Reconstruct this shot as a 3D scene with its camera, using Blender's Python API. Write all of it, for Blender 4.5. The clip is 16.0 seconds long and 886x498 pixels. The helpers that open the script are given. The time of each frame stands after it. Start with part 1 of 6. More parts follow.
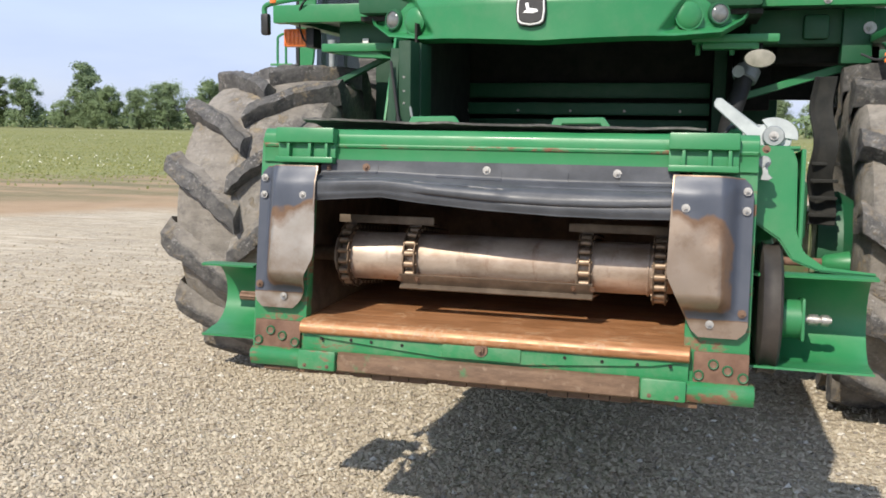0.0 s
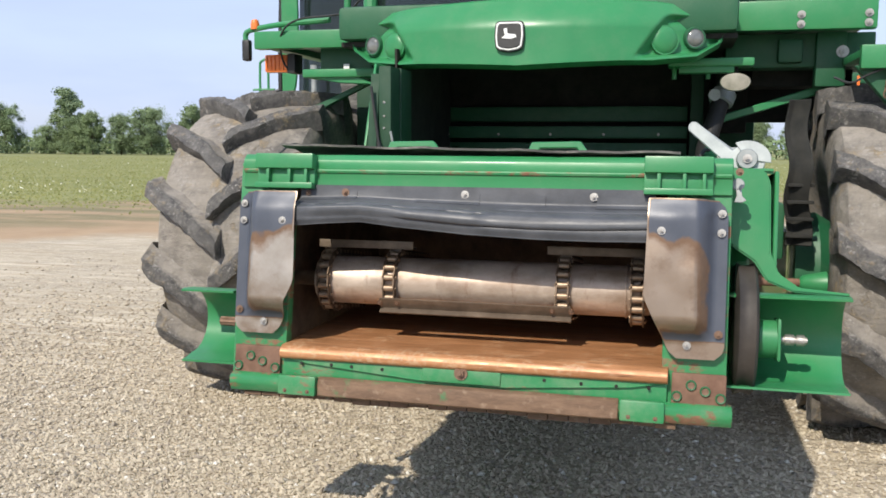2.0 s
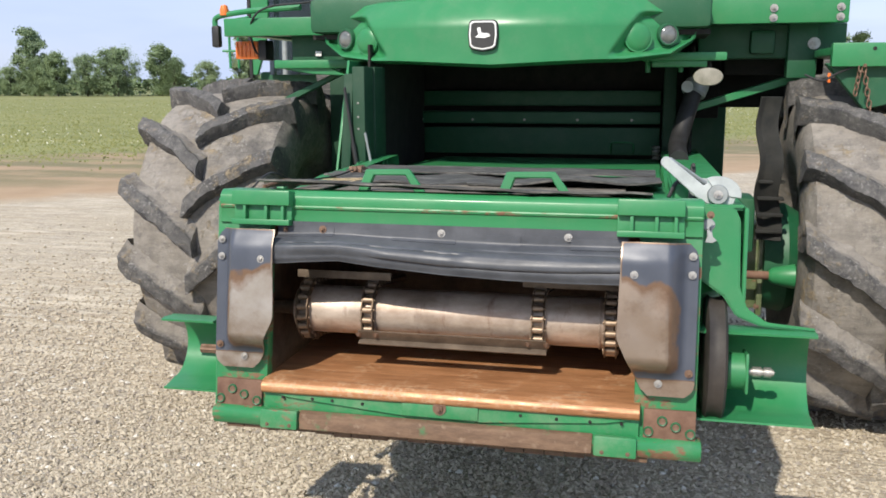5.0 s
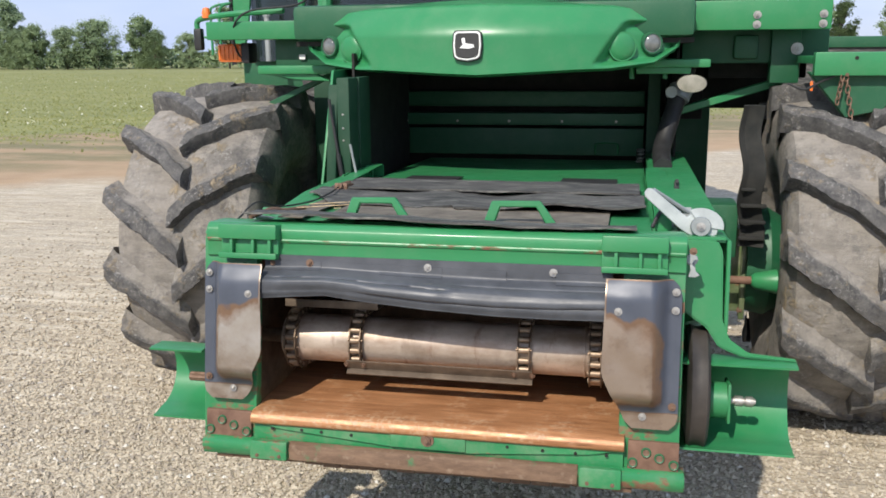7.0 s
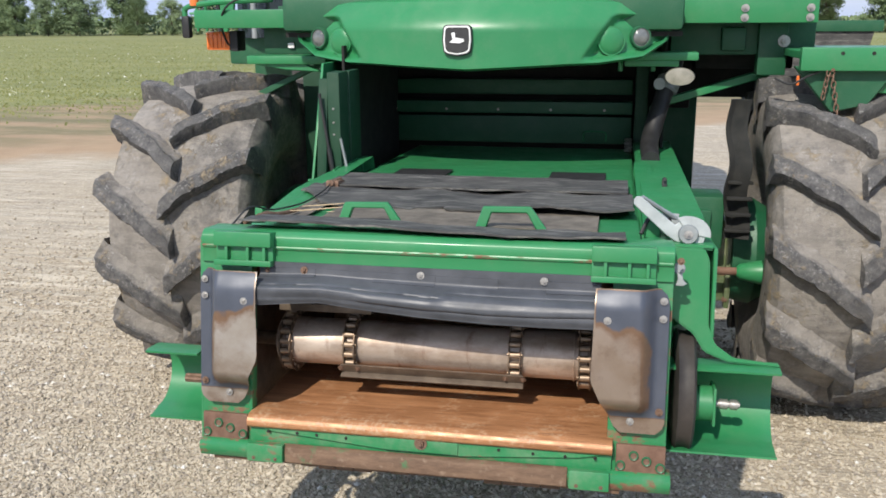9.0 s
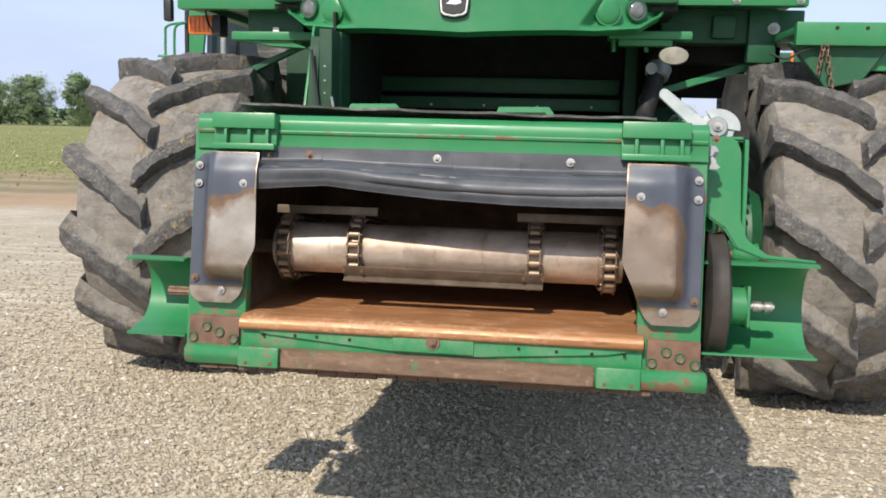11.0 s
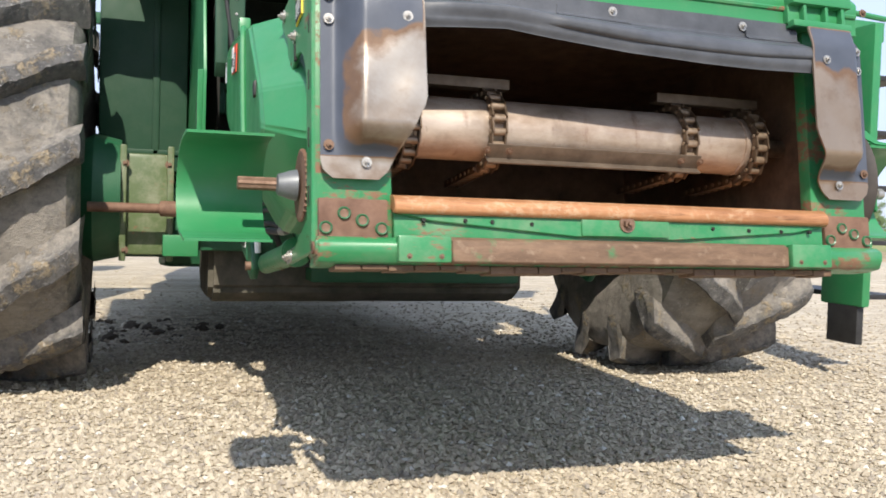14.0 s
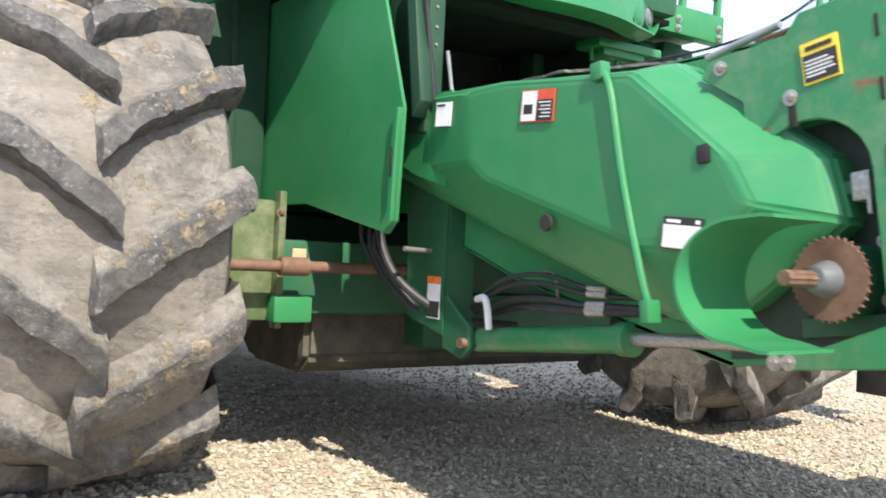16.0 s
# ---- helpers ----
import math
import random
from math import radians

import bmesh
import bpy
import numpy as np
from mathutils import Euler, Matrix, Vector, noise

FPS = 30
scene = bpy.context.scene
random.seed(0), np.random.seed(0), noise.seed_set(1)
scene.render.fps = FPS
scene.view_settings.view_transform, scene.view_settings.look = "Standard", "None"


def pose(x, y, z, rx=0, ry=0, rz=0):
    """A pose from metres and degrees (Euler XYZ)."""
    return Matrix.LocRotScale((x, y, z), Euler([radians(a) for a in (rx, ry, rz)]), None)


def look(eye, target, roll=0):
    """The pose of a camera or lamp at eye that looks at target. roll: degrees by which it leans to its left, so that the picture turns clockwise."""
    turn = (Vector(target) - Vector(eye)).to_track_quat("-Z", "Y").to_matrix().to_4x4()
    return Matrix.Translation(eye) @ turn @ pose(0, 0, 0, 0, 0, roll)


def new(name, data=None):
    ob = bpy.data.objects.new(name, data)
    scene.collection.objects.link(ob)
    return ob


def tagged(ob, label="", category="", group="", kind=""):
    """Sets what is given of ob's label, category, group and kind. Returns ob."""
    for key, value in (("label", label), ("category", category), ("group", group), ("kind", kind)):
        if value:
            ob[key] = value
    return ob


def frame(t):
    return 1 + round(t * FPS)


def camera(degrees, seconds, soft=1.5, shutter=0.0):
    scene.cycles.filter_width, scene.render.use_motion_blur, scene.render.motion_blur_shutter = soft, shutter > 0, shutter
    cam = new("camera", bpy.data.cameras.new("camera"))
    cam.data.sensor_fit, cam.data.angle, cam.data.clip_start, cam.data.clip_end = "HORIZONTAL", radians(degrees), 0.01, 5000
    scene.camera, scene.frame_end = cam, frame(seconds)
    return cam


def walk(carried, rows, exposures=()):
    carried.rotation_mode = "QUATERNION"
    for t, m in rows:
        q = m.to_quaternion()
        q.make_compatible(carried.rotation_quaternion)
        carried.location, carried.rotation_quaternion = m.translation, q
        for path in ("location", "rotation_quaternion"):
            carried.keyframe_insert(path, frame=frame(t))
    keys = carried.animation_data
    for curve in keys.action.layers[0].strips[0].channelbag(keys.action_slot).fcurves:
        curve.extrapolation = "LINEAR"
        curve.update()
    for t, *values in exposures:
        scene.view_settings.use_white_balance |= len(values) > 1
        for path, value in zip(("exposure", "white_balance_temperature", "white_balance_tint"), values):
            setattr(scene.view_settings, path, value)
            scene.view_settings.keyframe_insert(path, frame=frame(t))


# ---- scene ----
cam = camera(52.5, 16.0, soft=1.7, shutter=0.3)
PATH = [
    (0, (0.696, -4.157, 1.783), (0.172, -2.247, 1.507), 0.69),
    (0.5, (0.683, -4.169, 1.796), (0.166, -2.254, 1.542), 0.97),
    (1, (0.685, -4.176, 1.793), (0.177, -2.256, 1.555), 0.89),
    (1.5, (0.704, -4.172, 1.792), (0.200, -2.250, 1.566), 0.61),
    (2, (0.720, -4.170, 1.789), (0.227, -2.245, 1.564), 0.34),
    (2.5, (0.721, -4.175, 1.817), (0.239, -2.248, 1.581), 0.34),
    (3, (0.718, -4.176, 1.895), (0.251, -2.249, 1.627), 0.30),
    (3.5, (0.719, -4.171, 1.964), (0.263, -2.245, 1.672), 0.22),
    (4, (0.715, -4.171, 2.032), (0.266, -2.247, 1.717), 0.13),
    (6.5, (0.707, -4.147, 2.337), (0.300, -2.233, 1.922), -0.50),
    (7, (0.705, -4.145, 2.396), (0.305, -2.232, 1.970), -0.49),
    (7.5, (0.702, -4.145, 2.455), (0.308, -2.236, 2.010), -0.42),
    (8, (0.690, -4.160, 2.502), (0.313, -2.252, 2.034), -0.31),
    (8.5, (0.689, -4.174, 2.552), (0.320, -2.270, 2.064), -0.51),
    (9, (0.686, -4.168, 2.556), (0.319, -2.265, 2.060), -0.37),
    (11.5, (0.305, -4.088, 1.507), (0.131, -2.103, 1.331), 2.42),
    (12, (0.153, -3.960, 1.299), (0.103, -1.962, 1.236), 3.42),
    (12.5, (-0.048, -3.822, 1.028), (0.018, -1.823, 1.073), 3.92),
    (13, (-0.513, -3.762, 1.022), (-0.229, -1.783, 0.951), 2.52),
    (13.5, (-0.946, -3.584, 0.981), (-0.477, -1.642, 0.894), 2.02),
    (14, (-1.343, -3.413, 0.989), (-0.708, -1.517, 0.915), 1.79),
    (14.5, (-1.794, -3.118, 0.955), (-0.925, -1.317, 0.916), 0.83),
    (15, (-2.135, -2.772, 0.973), (-1.165, -1.023, 0.963), 1.67),
    (15.5, (-2.508, -2.439, 1.023), (-1.485, -0.721, 1.015), 2.61),
    (16, (-2.873, -2.083, 1.091), (-1.760, -0.421, 1.091), 2.83),
]
walk(cam, [(t, look(eye, target, roll)) for t, eye, target, roll in PATH], [(t, stops, kelvin, 10) for t, stops, kelvin in ((0, 0.63, 6900), (4, 0.66, 6850), (6.5, 0.62, 6750), (9, 0.57, 6650), (11.5, 0.68, 6950), (12.5, 0.83, 6900), (14, 0.96, 6900), (15, 1.23, 7000), (16, 1.41, 6900))])

# ---- world, sun, exposure ----
SUN_WAY = Vector((0.27, 1.03, -1.0)).normalized()
world = bpy.data.worlds.new("sky")
scene.world = world
world.use_nodes = True
wt = world.node_tree
wt.nodes.clear()
w_out = wt.nodes.new("ShaderNodeOutputWorld")
w_bg = wt.nodes.new("ShaderNodeBackground")
w_sky = wt.nodes.new("ShaderNodeTexSky")
w_sky.sky_type = "NISHITA"
w_sky.sun_disc = False
w_sky.sun_elevation = radians(43)
w_sky.sun_rotation = radians(195)
w_sky.dust_density = 1.0
w_sky.air_density = 1.2
w_mix = wt.nodes.new("ShaderNodeMix")
w_mix.data_type = "RGBA"
w_noise = wt.nodes.new("ShaderNodeTexNoise")
w_noise.inputs["Scale"].default_value = 3.0
w_noise.inputs["Detail"].default_value = 6.0
w_map = wt.nodes.new("ShaderNodeMapping")
w_map.inputs["Scale"].default_value = (1, 1, 5)
w_tc = wt.nodes.new("ShaderNodeTexCoord")
w_ramp = wt.nodes.new("ShaderNodeMapRange")
w_ramp.inputs["From Min"].default_value = 0.40
w_ramp.inputs["From Max"].default_value = 0.70
w_ramp.inputs["To Min"].default_value = 0.80
w_ramp.inputs["To Max"].default_value = 1.0
wt.links.new(w_tc.outputs["Generated"], w_map.inputs["Vector"])
wt.links.new(w_map.outputs["Vector"], w_noise.inputs["Vector"])
wt.links.new(w_noise.outputs["Fac"], w_ramp.inputs["Value"])
wt.links.new(w_ramp.outputs["Result"], w_mix.inputs["Factor"])
wt.links.new(w_sky.outputs["Color"], w_mix.inputs["A"])
w_mix.inputs["B"].default_value = (2.8, 3.48, 5.15, 1)
wt.links.new(w_mix.outputs["Result"], w_bg.inputs["Color"])
w_bg.inputs["Strength"].default_value = 0.135
wt.links.new(w_bg.outputs["Background"], w_out.inputs["Surface"])

sun_data = bpy.data.lights.new("sun", "SUN")
sun_data.energy = 3.2
sun_data.angle = radians(0.7)
sun_data.color = (1.0, 0.95, 0.87)
sun = new("sun", sun_data)
sun.rotation_mode = "QUATERNION"
sun.rotation_quaternion = SUN_WAY.to_track_quat("-Z", "Y")
sun.location = (-4, -12, 14)


# ---- materials ----
class Mat:
    """A node material in the making: each method adds a node and gives back its output."""

    def __init__(self, name):
        self.mat = bpy.data.materials.new(name)
        self.mat.use_nodes = True
        self.tree = self.mat.node_tree
        self.bsdf = self.tree.nodes["Principled BSDF"]
        self.coord = self.tree.nodes.new("ShaderNodeTexCoord").outputs["Object"]

    def put(self, node, socket, value):
        if hasattr(value, "is_output"):
            self.tree.links.new(value, node.inputs[socket])
        else:
            node.inputs[socket].default_value = value

    def noise(self, scale, detail=4.0, rough=0.6, stretch=None):
        n = self.tree.nodes.new("ShaderNodeTexNoise")
        vec = self.coord
        if stretch:
            mp = self.tree.nodes.new("ShaderNodeMapping")
            self.put(mp, "Vector", vec)
            mp.inputs["Scale"].default_value = stretch
            vec = mp.outputs["Vector"]
        self.put(n, "Vector", vec)
        n.inputs["Scale"].default_value = scale
        n.inputs["Detail"].default_value = detail
        n.inputs["Roughness"].default_value = rough
        return n.outputs["Fac"]

    def cells(self, scale, feature="F1", out="Distance", rand=1.0):
        n = self.tree.nodes.new("ShaderNodeTexVoronoi")
        n.feature = feature
        self.put(n, "Vector", self.coord)
        n.inputs["Scale"].default_value = scale
        n.inputs["Randomness"].default_value = rand
        return n.outputs[out]

    def span(self, value, a, b, c=0.0, d=1.0):
        n = self.tree.nodes.new("ShaderNodeMapRange")
        self.put(n, "Value", value)
        for key, v in (("From Min", a), ("From Max", b), ("To Min", c), ("To Max", d)):
            n.inputs[key].default_value = v
        return n.outputs["Result"]

    def math(self, op, a, b=0.0):
        n = self.tree.nodes.new("ShaderNodeMath")
        n.operation = op
        self.put(n, 0, a)
        self.put(n, 1, b)
        return n.outputs[0]

    def mix(self, fac, a, b):
        n = self.tree.nodes.new("ShaderNodeMix")
        n.data_type = "RGBA"
        for key, v in (("Factor", fac), ("A", a), ("B", b)):
            self.put(n, key, (*v, 1) if isinstance(v, tuple) and len(v) == 3 else v)
        return n.outputs["Result"]

    def attr(self, name, out="Fac"):
        n = self.tree.nodes.new("ShaderNodeAttribute")
        n.attribute_name = name
        return n.outputs[out]

    def island(self):
        return self.tree.nodes.new("ShaderNodeNewGeometry").outputs["Random Per Island"]

    def axis(self, key):
        n = self.tree.nodes.new("ShaderNodeSeparateXYZ")
        self.put(n, 0, self.coord)
        return n.outputs[key]

    def set(self, color=None, rough=None, metal=None, bump=None, strength=0.3, distance=0.005, **more):
        for key, v in (("Base Color", color), ("Roughness", rough), ("Metallic", metal)):
            if v is not None:
                self.put(self.bsdf, key, (*v, 1) if isinstance(v, tuple) else v)
        if bump is not None:
            n = self.tree.nodes.new("ShaderNodeBump")
            n.inputs["Strength"].default_value = strength
            n.inputs["Distance"].default_value = distance
            self.put(n, "Height", bump)
            self.put(self.bsdf, "Normal", n.outputs["Normal"])
        for key, v in more.items():
            self.put(self.bsdf, key.replace("_", " "), v)
        return self.mat


def paint(name, color, wear=0.0, dust=0.25, rough=0.38):
    m = Mat(name)
    base = m.mix(m.span(m.noise(1.7, 5), 0.3, 0.7), color, tuple(c * 0.86 for c in color))
    base = m.mix(m.span(m.noise(9, 6, 0.7), 0.45, 0.8, 0, dust), base, (0.30, 0.30, 0.22))
    base = m.mix(m.span(m.noise(160, 2), 0.66, 0.74, 0, 0.12), base, (0.35, 0.36, 0.28))
    if wear:
        chips = m.math("MULTIPLY", m.span(m.noise(4.5, 8, 0.75, (1, 1, 3)), 0.66 - wear, 0.71 - wear), m.span(m.noise(26, 5), 0.40, 0.52))
        rust = m.mix(m.noise(40, 6), (0.13, 0.055, 0.028), (0.26, 0.15, 0.09))
        base = m.mix(chips, base, rust)
        r = m.span(chips, 0, 1, rough, 0.75)
    else:
        r = m.span(m.noise(6, 5), 0.3, 0.7, rough - 0.06, rough + 0.14)
    return m.set(base, r, 0.0, m.noise(220, 2), 0.05, 0.002)


GREEN = (0.026, 0.215, 0.078)
green = paint("green_paint", GREEN, dust=0.10, rough=0.34)
green_worn = paint("worn_green_paint", GREEN, wear=0.07, dust=0.45)
# GREEN darkened: holds the shade of throat, underframe and body in its colour
green_dark = paint("shaded_green_paint", (0.010, 0.095, 0.040), dust=0.08, rough=0.5)
# GREEN darkened further: deep shade of throat posts and locker, as colour
green_deep_shade = paint("deep_shade_green_paint", (0.006, 0.05, 0.022), dust=0.05, rough=0.6)
scraped_green = paint("scraped_green_paint", GREEN, wear=0.16, dust=0.3)
olive = paint("yellowish_green_paint", (0.098, 0.138, 0.058), wear=0.08, dust=0.8)


def steel_worn():
    m = Mat("worn_blue_grey_steel")
    wear = m.math("ADD", m.span(m.attr("wear"), 0.22, 0.66, 0.06, 0.90), m.span(m.noise(9, 7, 0.62), 0.2, 0.8, -0.32, 0.32))
    grey = m.mix(m.noise(14, 5), (0.045, 0.055, 0.075), (0.085, 0.095, 0.12))
    rust = m.mix(m.noise(18, 6, 0.7), (0.075, 0.040, 0.022), (0.22, 0.130, 0.075))
    bare = m.mix(m.span(m.noise(4, 6, 0.6), 0.3, 0.7), (0.20, 0.140, 0.095), (0.345, 0.285, 0.225))
    bare = m.mix(m.span(m.noise(8, 7, 0.7), 0.52, 0.72, 0, 0.6), bare, (0.16, 0.105, 0.068))
    bare = m.mix(m.span(m.axis("X"), -0.3, 0.3, 0.0, 0.40), bare, m.mix(m.noise(7, 6), (0.19, 0.105, 0.055), (0.33, 0.22, 0.14)))
    rubbed = m.math("MULTIPLY", m.span(m.axis("X"), -0.3, 0.3, 0.75, 0.25), m.span(m.noise(6, 5), 0.3, 0.6))
    bare = m.mix(rubbed, bare, (0.44, 0.405, 0.36))
    col = m.mix(m.span(wear, 0.28, 0.44), grey, rust)
    col = m.mix(m.span(wear, 0.55, 0.86), col, bare)
    return m.set(col, m.span(wear, 0.3, 0.9, 0.42, 0.36), m.span(wear, 0.5, 0.8, 0.1, 0.65), m.noise(60, 4), 0.10, 0.003)


def plain(name, c0, c1, rough, metal=0.0, scale=12, bump_scale=70, strength=0.15, stretch=None):
    m = Mat(name)
    col = m.mix(m.span(m.noise(scale, 6, 0.65, stretch), 0.3, 0.7), c0, c1)
    return m.set(col, m.span(m.noise(scale * 0.6, 4), 0.3, 0.7, rough - 0.08, rough + 0.08), metal, m.noise(bump_scale, 4), strength, 0.004)


plate_steel = steel_worn()
flap_rubber = plain("blue_grey_rubber", (0.042, 0.046, 0.054), (0.080, 0.086, 0.098), 0.48, 0.0, 9, 60, 0.15)


def scuffed_rubber():
    m = Mat("dusty_black_rubber")
    col = m.mix(m.span(m.noise(5, 7, 0.7), 0.3, 0.7), (0.022, 0.022, 0.023), (0.085, 0.082, 0.075))
    col = m.mix(m.span(m.noise(14, 8, 0.75, (0.35, 2.5, 2.5)), 0.50, 0.66, 0, 0.7), col, (0.26, 0.25, 0.225))
    col = m.mix(m.span(m.noise(45, 4, 0.7), 0.66, 0.72, 0, 0.7), col, (0.34, 0.30, 0.23))
    return m.set(col, 0.7, 0.0, m.noise(40, 6), 0.35, 0.005)


mat_rubber = scuffed_rubber()


def polished_rust():
    m = Mat("polished_brown_rust")
    base = m.mix(m.span(m.noise(9, 7, 0.7, (0.35, 3, 3)), 0.3, 0.7), (0.27, 0.118, 0.050), (0.54, 0.265, 0.125))
    base = m.mix(m.span(m.noise(30, 6, 0.75, (0.25, 3, 3)), 0.56, 0.68, 0, 0.65), base, (0.10, 0.045, 0.022))
    dusty = m.math("MULTIPLY", m.span(m.noise(6, 6, 0.7), 0.50, 0.62), m.span(m.noise(55, 5, 0.75), 0.48, 0.58, 0, 0.8))
    base = m.mix(dusty, base, (0.45, 0.30, 0.18))
    return m.set(base, m.span(m.noise(12, 6), 0.3, 0.7, 0.34, 0.56), m.span(dusty, 0, 0.5, 0.25, 0.0), m.math("ADD", m.noise(90, 5), dusty), 0.18, 0.003)


copper_rust = polished_rust()
dusty_plate = plain("dusty_brown_sheet", (0.07, 0.06, 0.048), (0.19, 0.165, 0.13), 0.8, 0.0, 9, 50, 0.2)
rust = plain("red_brown_rust", (0.10, 0.05, 0.032), (0.24, 0.14, 0.095), 0.8, 0.1, 10, 60, 0.3)


def scraped_bar():
    m = Mat("rust_and_scraped_paint")
    base = m.mix(m.span(m.noise(14, 7, 0.75, (0.5, 2, 2)), 0.3, 0.7), (0.085, 0.048, 0.028), (0.21, 0.130, 0.080))
    base = m.mix(m.span(m.noise(40, 5), 0.58, 0.74, 0, 0.6), base, (0.29, 0.21, 0.145))
    base = m.mix(m.math("MULTIPLY", m.span(m.noise(3.5, 6, 0.7), 0.60, 0.66), m.span(m.noise(22, 5), 0.40, 0.52, 0, 0.9)), base, (0.04, 0.17, 0.065))
    return m.set(base, 0.72, 0.1, m.noise(50, 5), 0.3, 0.004)


rust_bar = scraped_bar()


def worn_drum():
    m = Mat("tan_polished_steel")
    col = m.mix(m.span(m.noise(4.5, 6, 0.65, (1, 2.2, 2.2)), 0.3, 0.7), (0.28, 0.20, 0.145), (0.58, 0.49, 0.41))
    col = m.mix(m.span(m.noise(7, 7, 0.7, (2.5, 0.8, 0.8)), 0.56, 0.70, 0, 0.75), col, (0.17, 0.075, 0.045))
    col = m.mix(m.span(m.noise(3, 5), 0.58, 0.72, 0, 0.6), col, (0.13, 0.09, 0.06))
    return m.set(col, m.span(m.noise(11, 5), 0.3, 0.7, 0.40, 0.56), 0.5, m.noise(70, 4), 0.12, 0.004)


drum_steel = worn_drum()
slat_steel = plain("dull_brown_steel", (0.075, 0.055, 0.04), (0.20, 0.155, 0.115), 0.55, 0.45, 10, 60, 0.2)
chain_steel = plain("dark_oily_steel", (0.07, 0.045, 0.03), (0.19, 0.135, 0.09), 0.5, 0.6, 30, 90, 0.2)
roller_steel = plain("worn_bright_roller", (0.16, 0.105, 0.065), (0.36, 0.275, 0.20), 0.42, 0.6, 40, 90, 0.1)
bolt_steel = plain("zinc_steel", (0.26, 0.24, 0.22), (0.50, 0.49, 0.46), 0.42, 0.7, 90, 120, 0.2)
bolt_rust = plain("rusty_steel", (0.12, 0.065, 0.04), (0.26, 0.17, 0.12), 0.65, 0.4, 40, 80, 0.2)
pale_zinc = plain("pale_galvanised_steel", (0.29, 0.32, 0.32), (0.45, 0.485, 0.475), 0.5, 0.2, 12, 60, 0.1)
silver = plain("galvanised_steel", (0.22, 0.24, 0.24), (0.36, 0.385, 0.38), 0.5, 0.35, 10, 60, 0.1)
black = plain("black_plastic", (0.012, 0.012, 0.013), (0.03, 0.03, 0.03), 0.55)
# near-black: shade of cavities and holes put into the colour; also black rubber
dark_inside = plain("void_shade_black", (0.010, 0.011, 0.010), (0.025, 0.024, 0.02), 0.9)
brown_inside = plain("dusty_brown_steel", (0.07, 0.045, 0.030), (0.18, 0.11, 0.07), 0.8, 0.2)
white_paint = plain("white_decal", (0.72, 0.72, 0.70), (0.82, 0.82, 0.80), 0.5, 0, 20, 80, 0.02)
yellow_paint = plain("yellow_decal", (0.75, 0.55, 0.03), (0.85, 0.65, 0.06), 0.5, 0, 20, 80, 0.02)
red_paint = plain("red_decal", (0.55, 0.06, 0.03), (0.65, 0.10, 0.05), 0.5, 0, 20, 80, 0.02)
amber = plain("amber_plastic", (0.75, 0.16, 0.03), (0.85, 0.22, 0.05), 0.3, 0, 30, 80, 0.1)
tan_decal = plain("faded_tan_decal", (0.40, 0.30, 0.17), (0.55, 0.42, 0.26), 0.6, 0, 20, 80, 0.02)
cream = plain("cream_lamp_lens", (0.20, 0.19, 0.15), (0.32, 0.30, 0.25), 0.4, 0, 20, 80, 0.02)
lamp_glass = plain("clear_lamp_glass", (0.10, 0.105, 0.105), (0.24, 0.25, 0.24), 0.12, 0.3, 20, 80, 0.02)
bark = plain("bark", (0.05, 0.04, 0.03), (0.12, 0.10, 0.08), 0.9, 0, 4, 20, 0.5)


def tyre_rubber():
    m = Mat("dusty_tyre_rubber")
    # dust on the tyre, plus the painted shade of the lug undersides
    dirt_and_shade = m.math("ADD", m.attr("dirt_and_shade"), m.math("ADD", m.span(m.noise(7, 8, 0.75), 0.2, 0.8, -0.5, 0.5), m.span(m.noise(34, 6, 0.7), 0.2, 0.8, -0.35, 0.35)))
    # less of the dust colour towards +x, so that side is darker
    dirt_and_shade = m.math("SUBTRACT", dirt_and_shade, m.span(m.axis("X"), 0.15, 0.45, 0.0, 0.22))
    rub = m.mix(m.span(m.noise(16, 8, 0.7), 0.35, 0.65), (0.056, 0.055, 0.056), (0.145, 0.138, 0.130))
    dust = m.mix(m.span(m.noise(4, 7, 0.7), 0.3, 0.7), (0.190, 0.170, 0.148), (0.380, 0.345, 0.298))
    dust = m.mix(m.span(m.noise(9, 5, 0.7, (0.3, 2.4, 2.4)), 0.45, 0.78, 0, 0.5), dust, (0.085, 0.076, 0.068))
    col = m.mix(m.span(dirt_and_shade, 0.2, 0.75, 0.0, 0.94), rub, dust)
    col = m.mix(m.span(m.noise(1.5, 7, 0.75), 0.52, 0.62, 0, 0.48), col, (0.066, 0.063, 0.060))
    mud = m.math("MULTIPLY", m.span(m.noise(2.4, 7, 0.75), 0.51, 0.60, 0, 1), m.span(m.noise(11, 7, 0.75), 0.50, 0.58, 0, 0.9))
    col = m.mix(mud, col, m.mix(m.noise(20, 5), (0.24, 0.185, 0.115), (0.40, 0.32, 0.205)))
    col = m.mix(m.math("MULTIPLY", m.span(m.noise(48, 5, 0.75), 0.55, 0.62, 0, 0.65), m.span(m.noise(5, 5), 0.45, 0.60, 0, 1)), col, (0.40, 0.385, 0.36))
    return m.set(col, 0.82, 0.0, m.math("ADD", m.math("ADD", m.noise(75, 8, 0.8), m.math("MULTIPLY", m.noise(11, 6, 0.7), 1.8)), mud), 0.8, 0.012)


tyre_mat = tyre_rubber()
# tone of gravel lying in shade, for the block under the body
shaded_gravel_tone = plain("shaded_gravel_tone", (0.040, 0.042, 0.030), (0.125, 0.110, 0.085), 0.95, 0.0, 7, 30, 0.6)
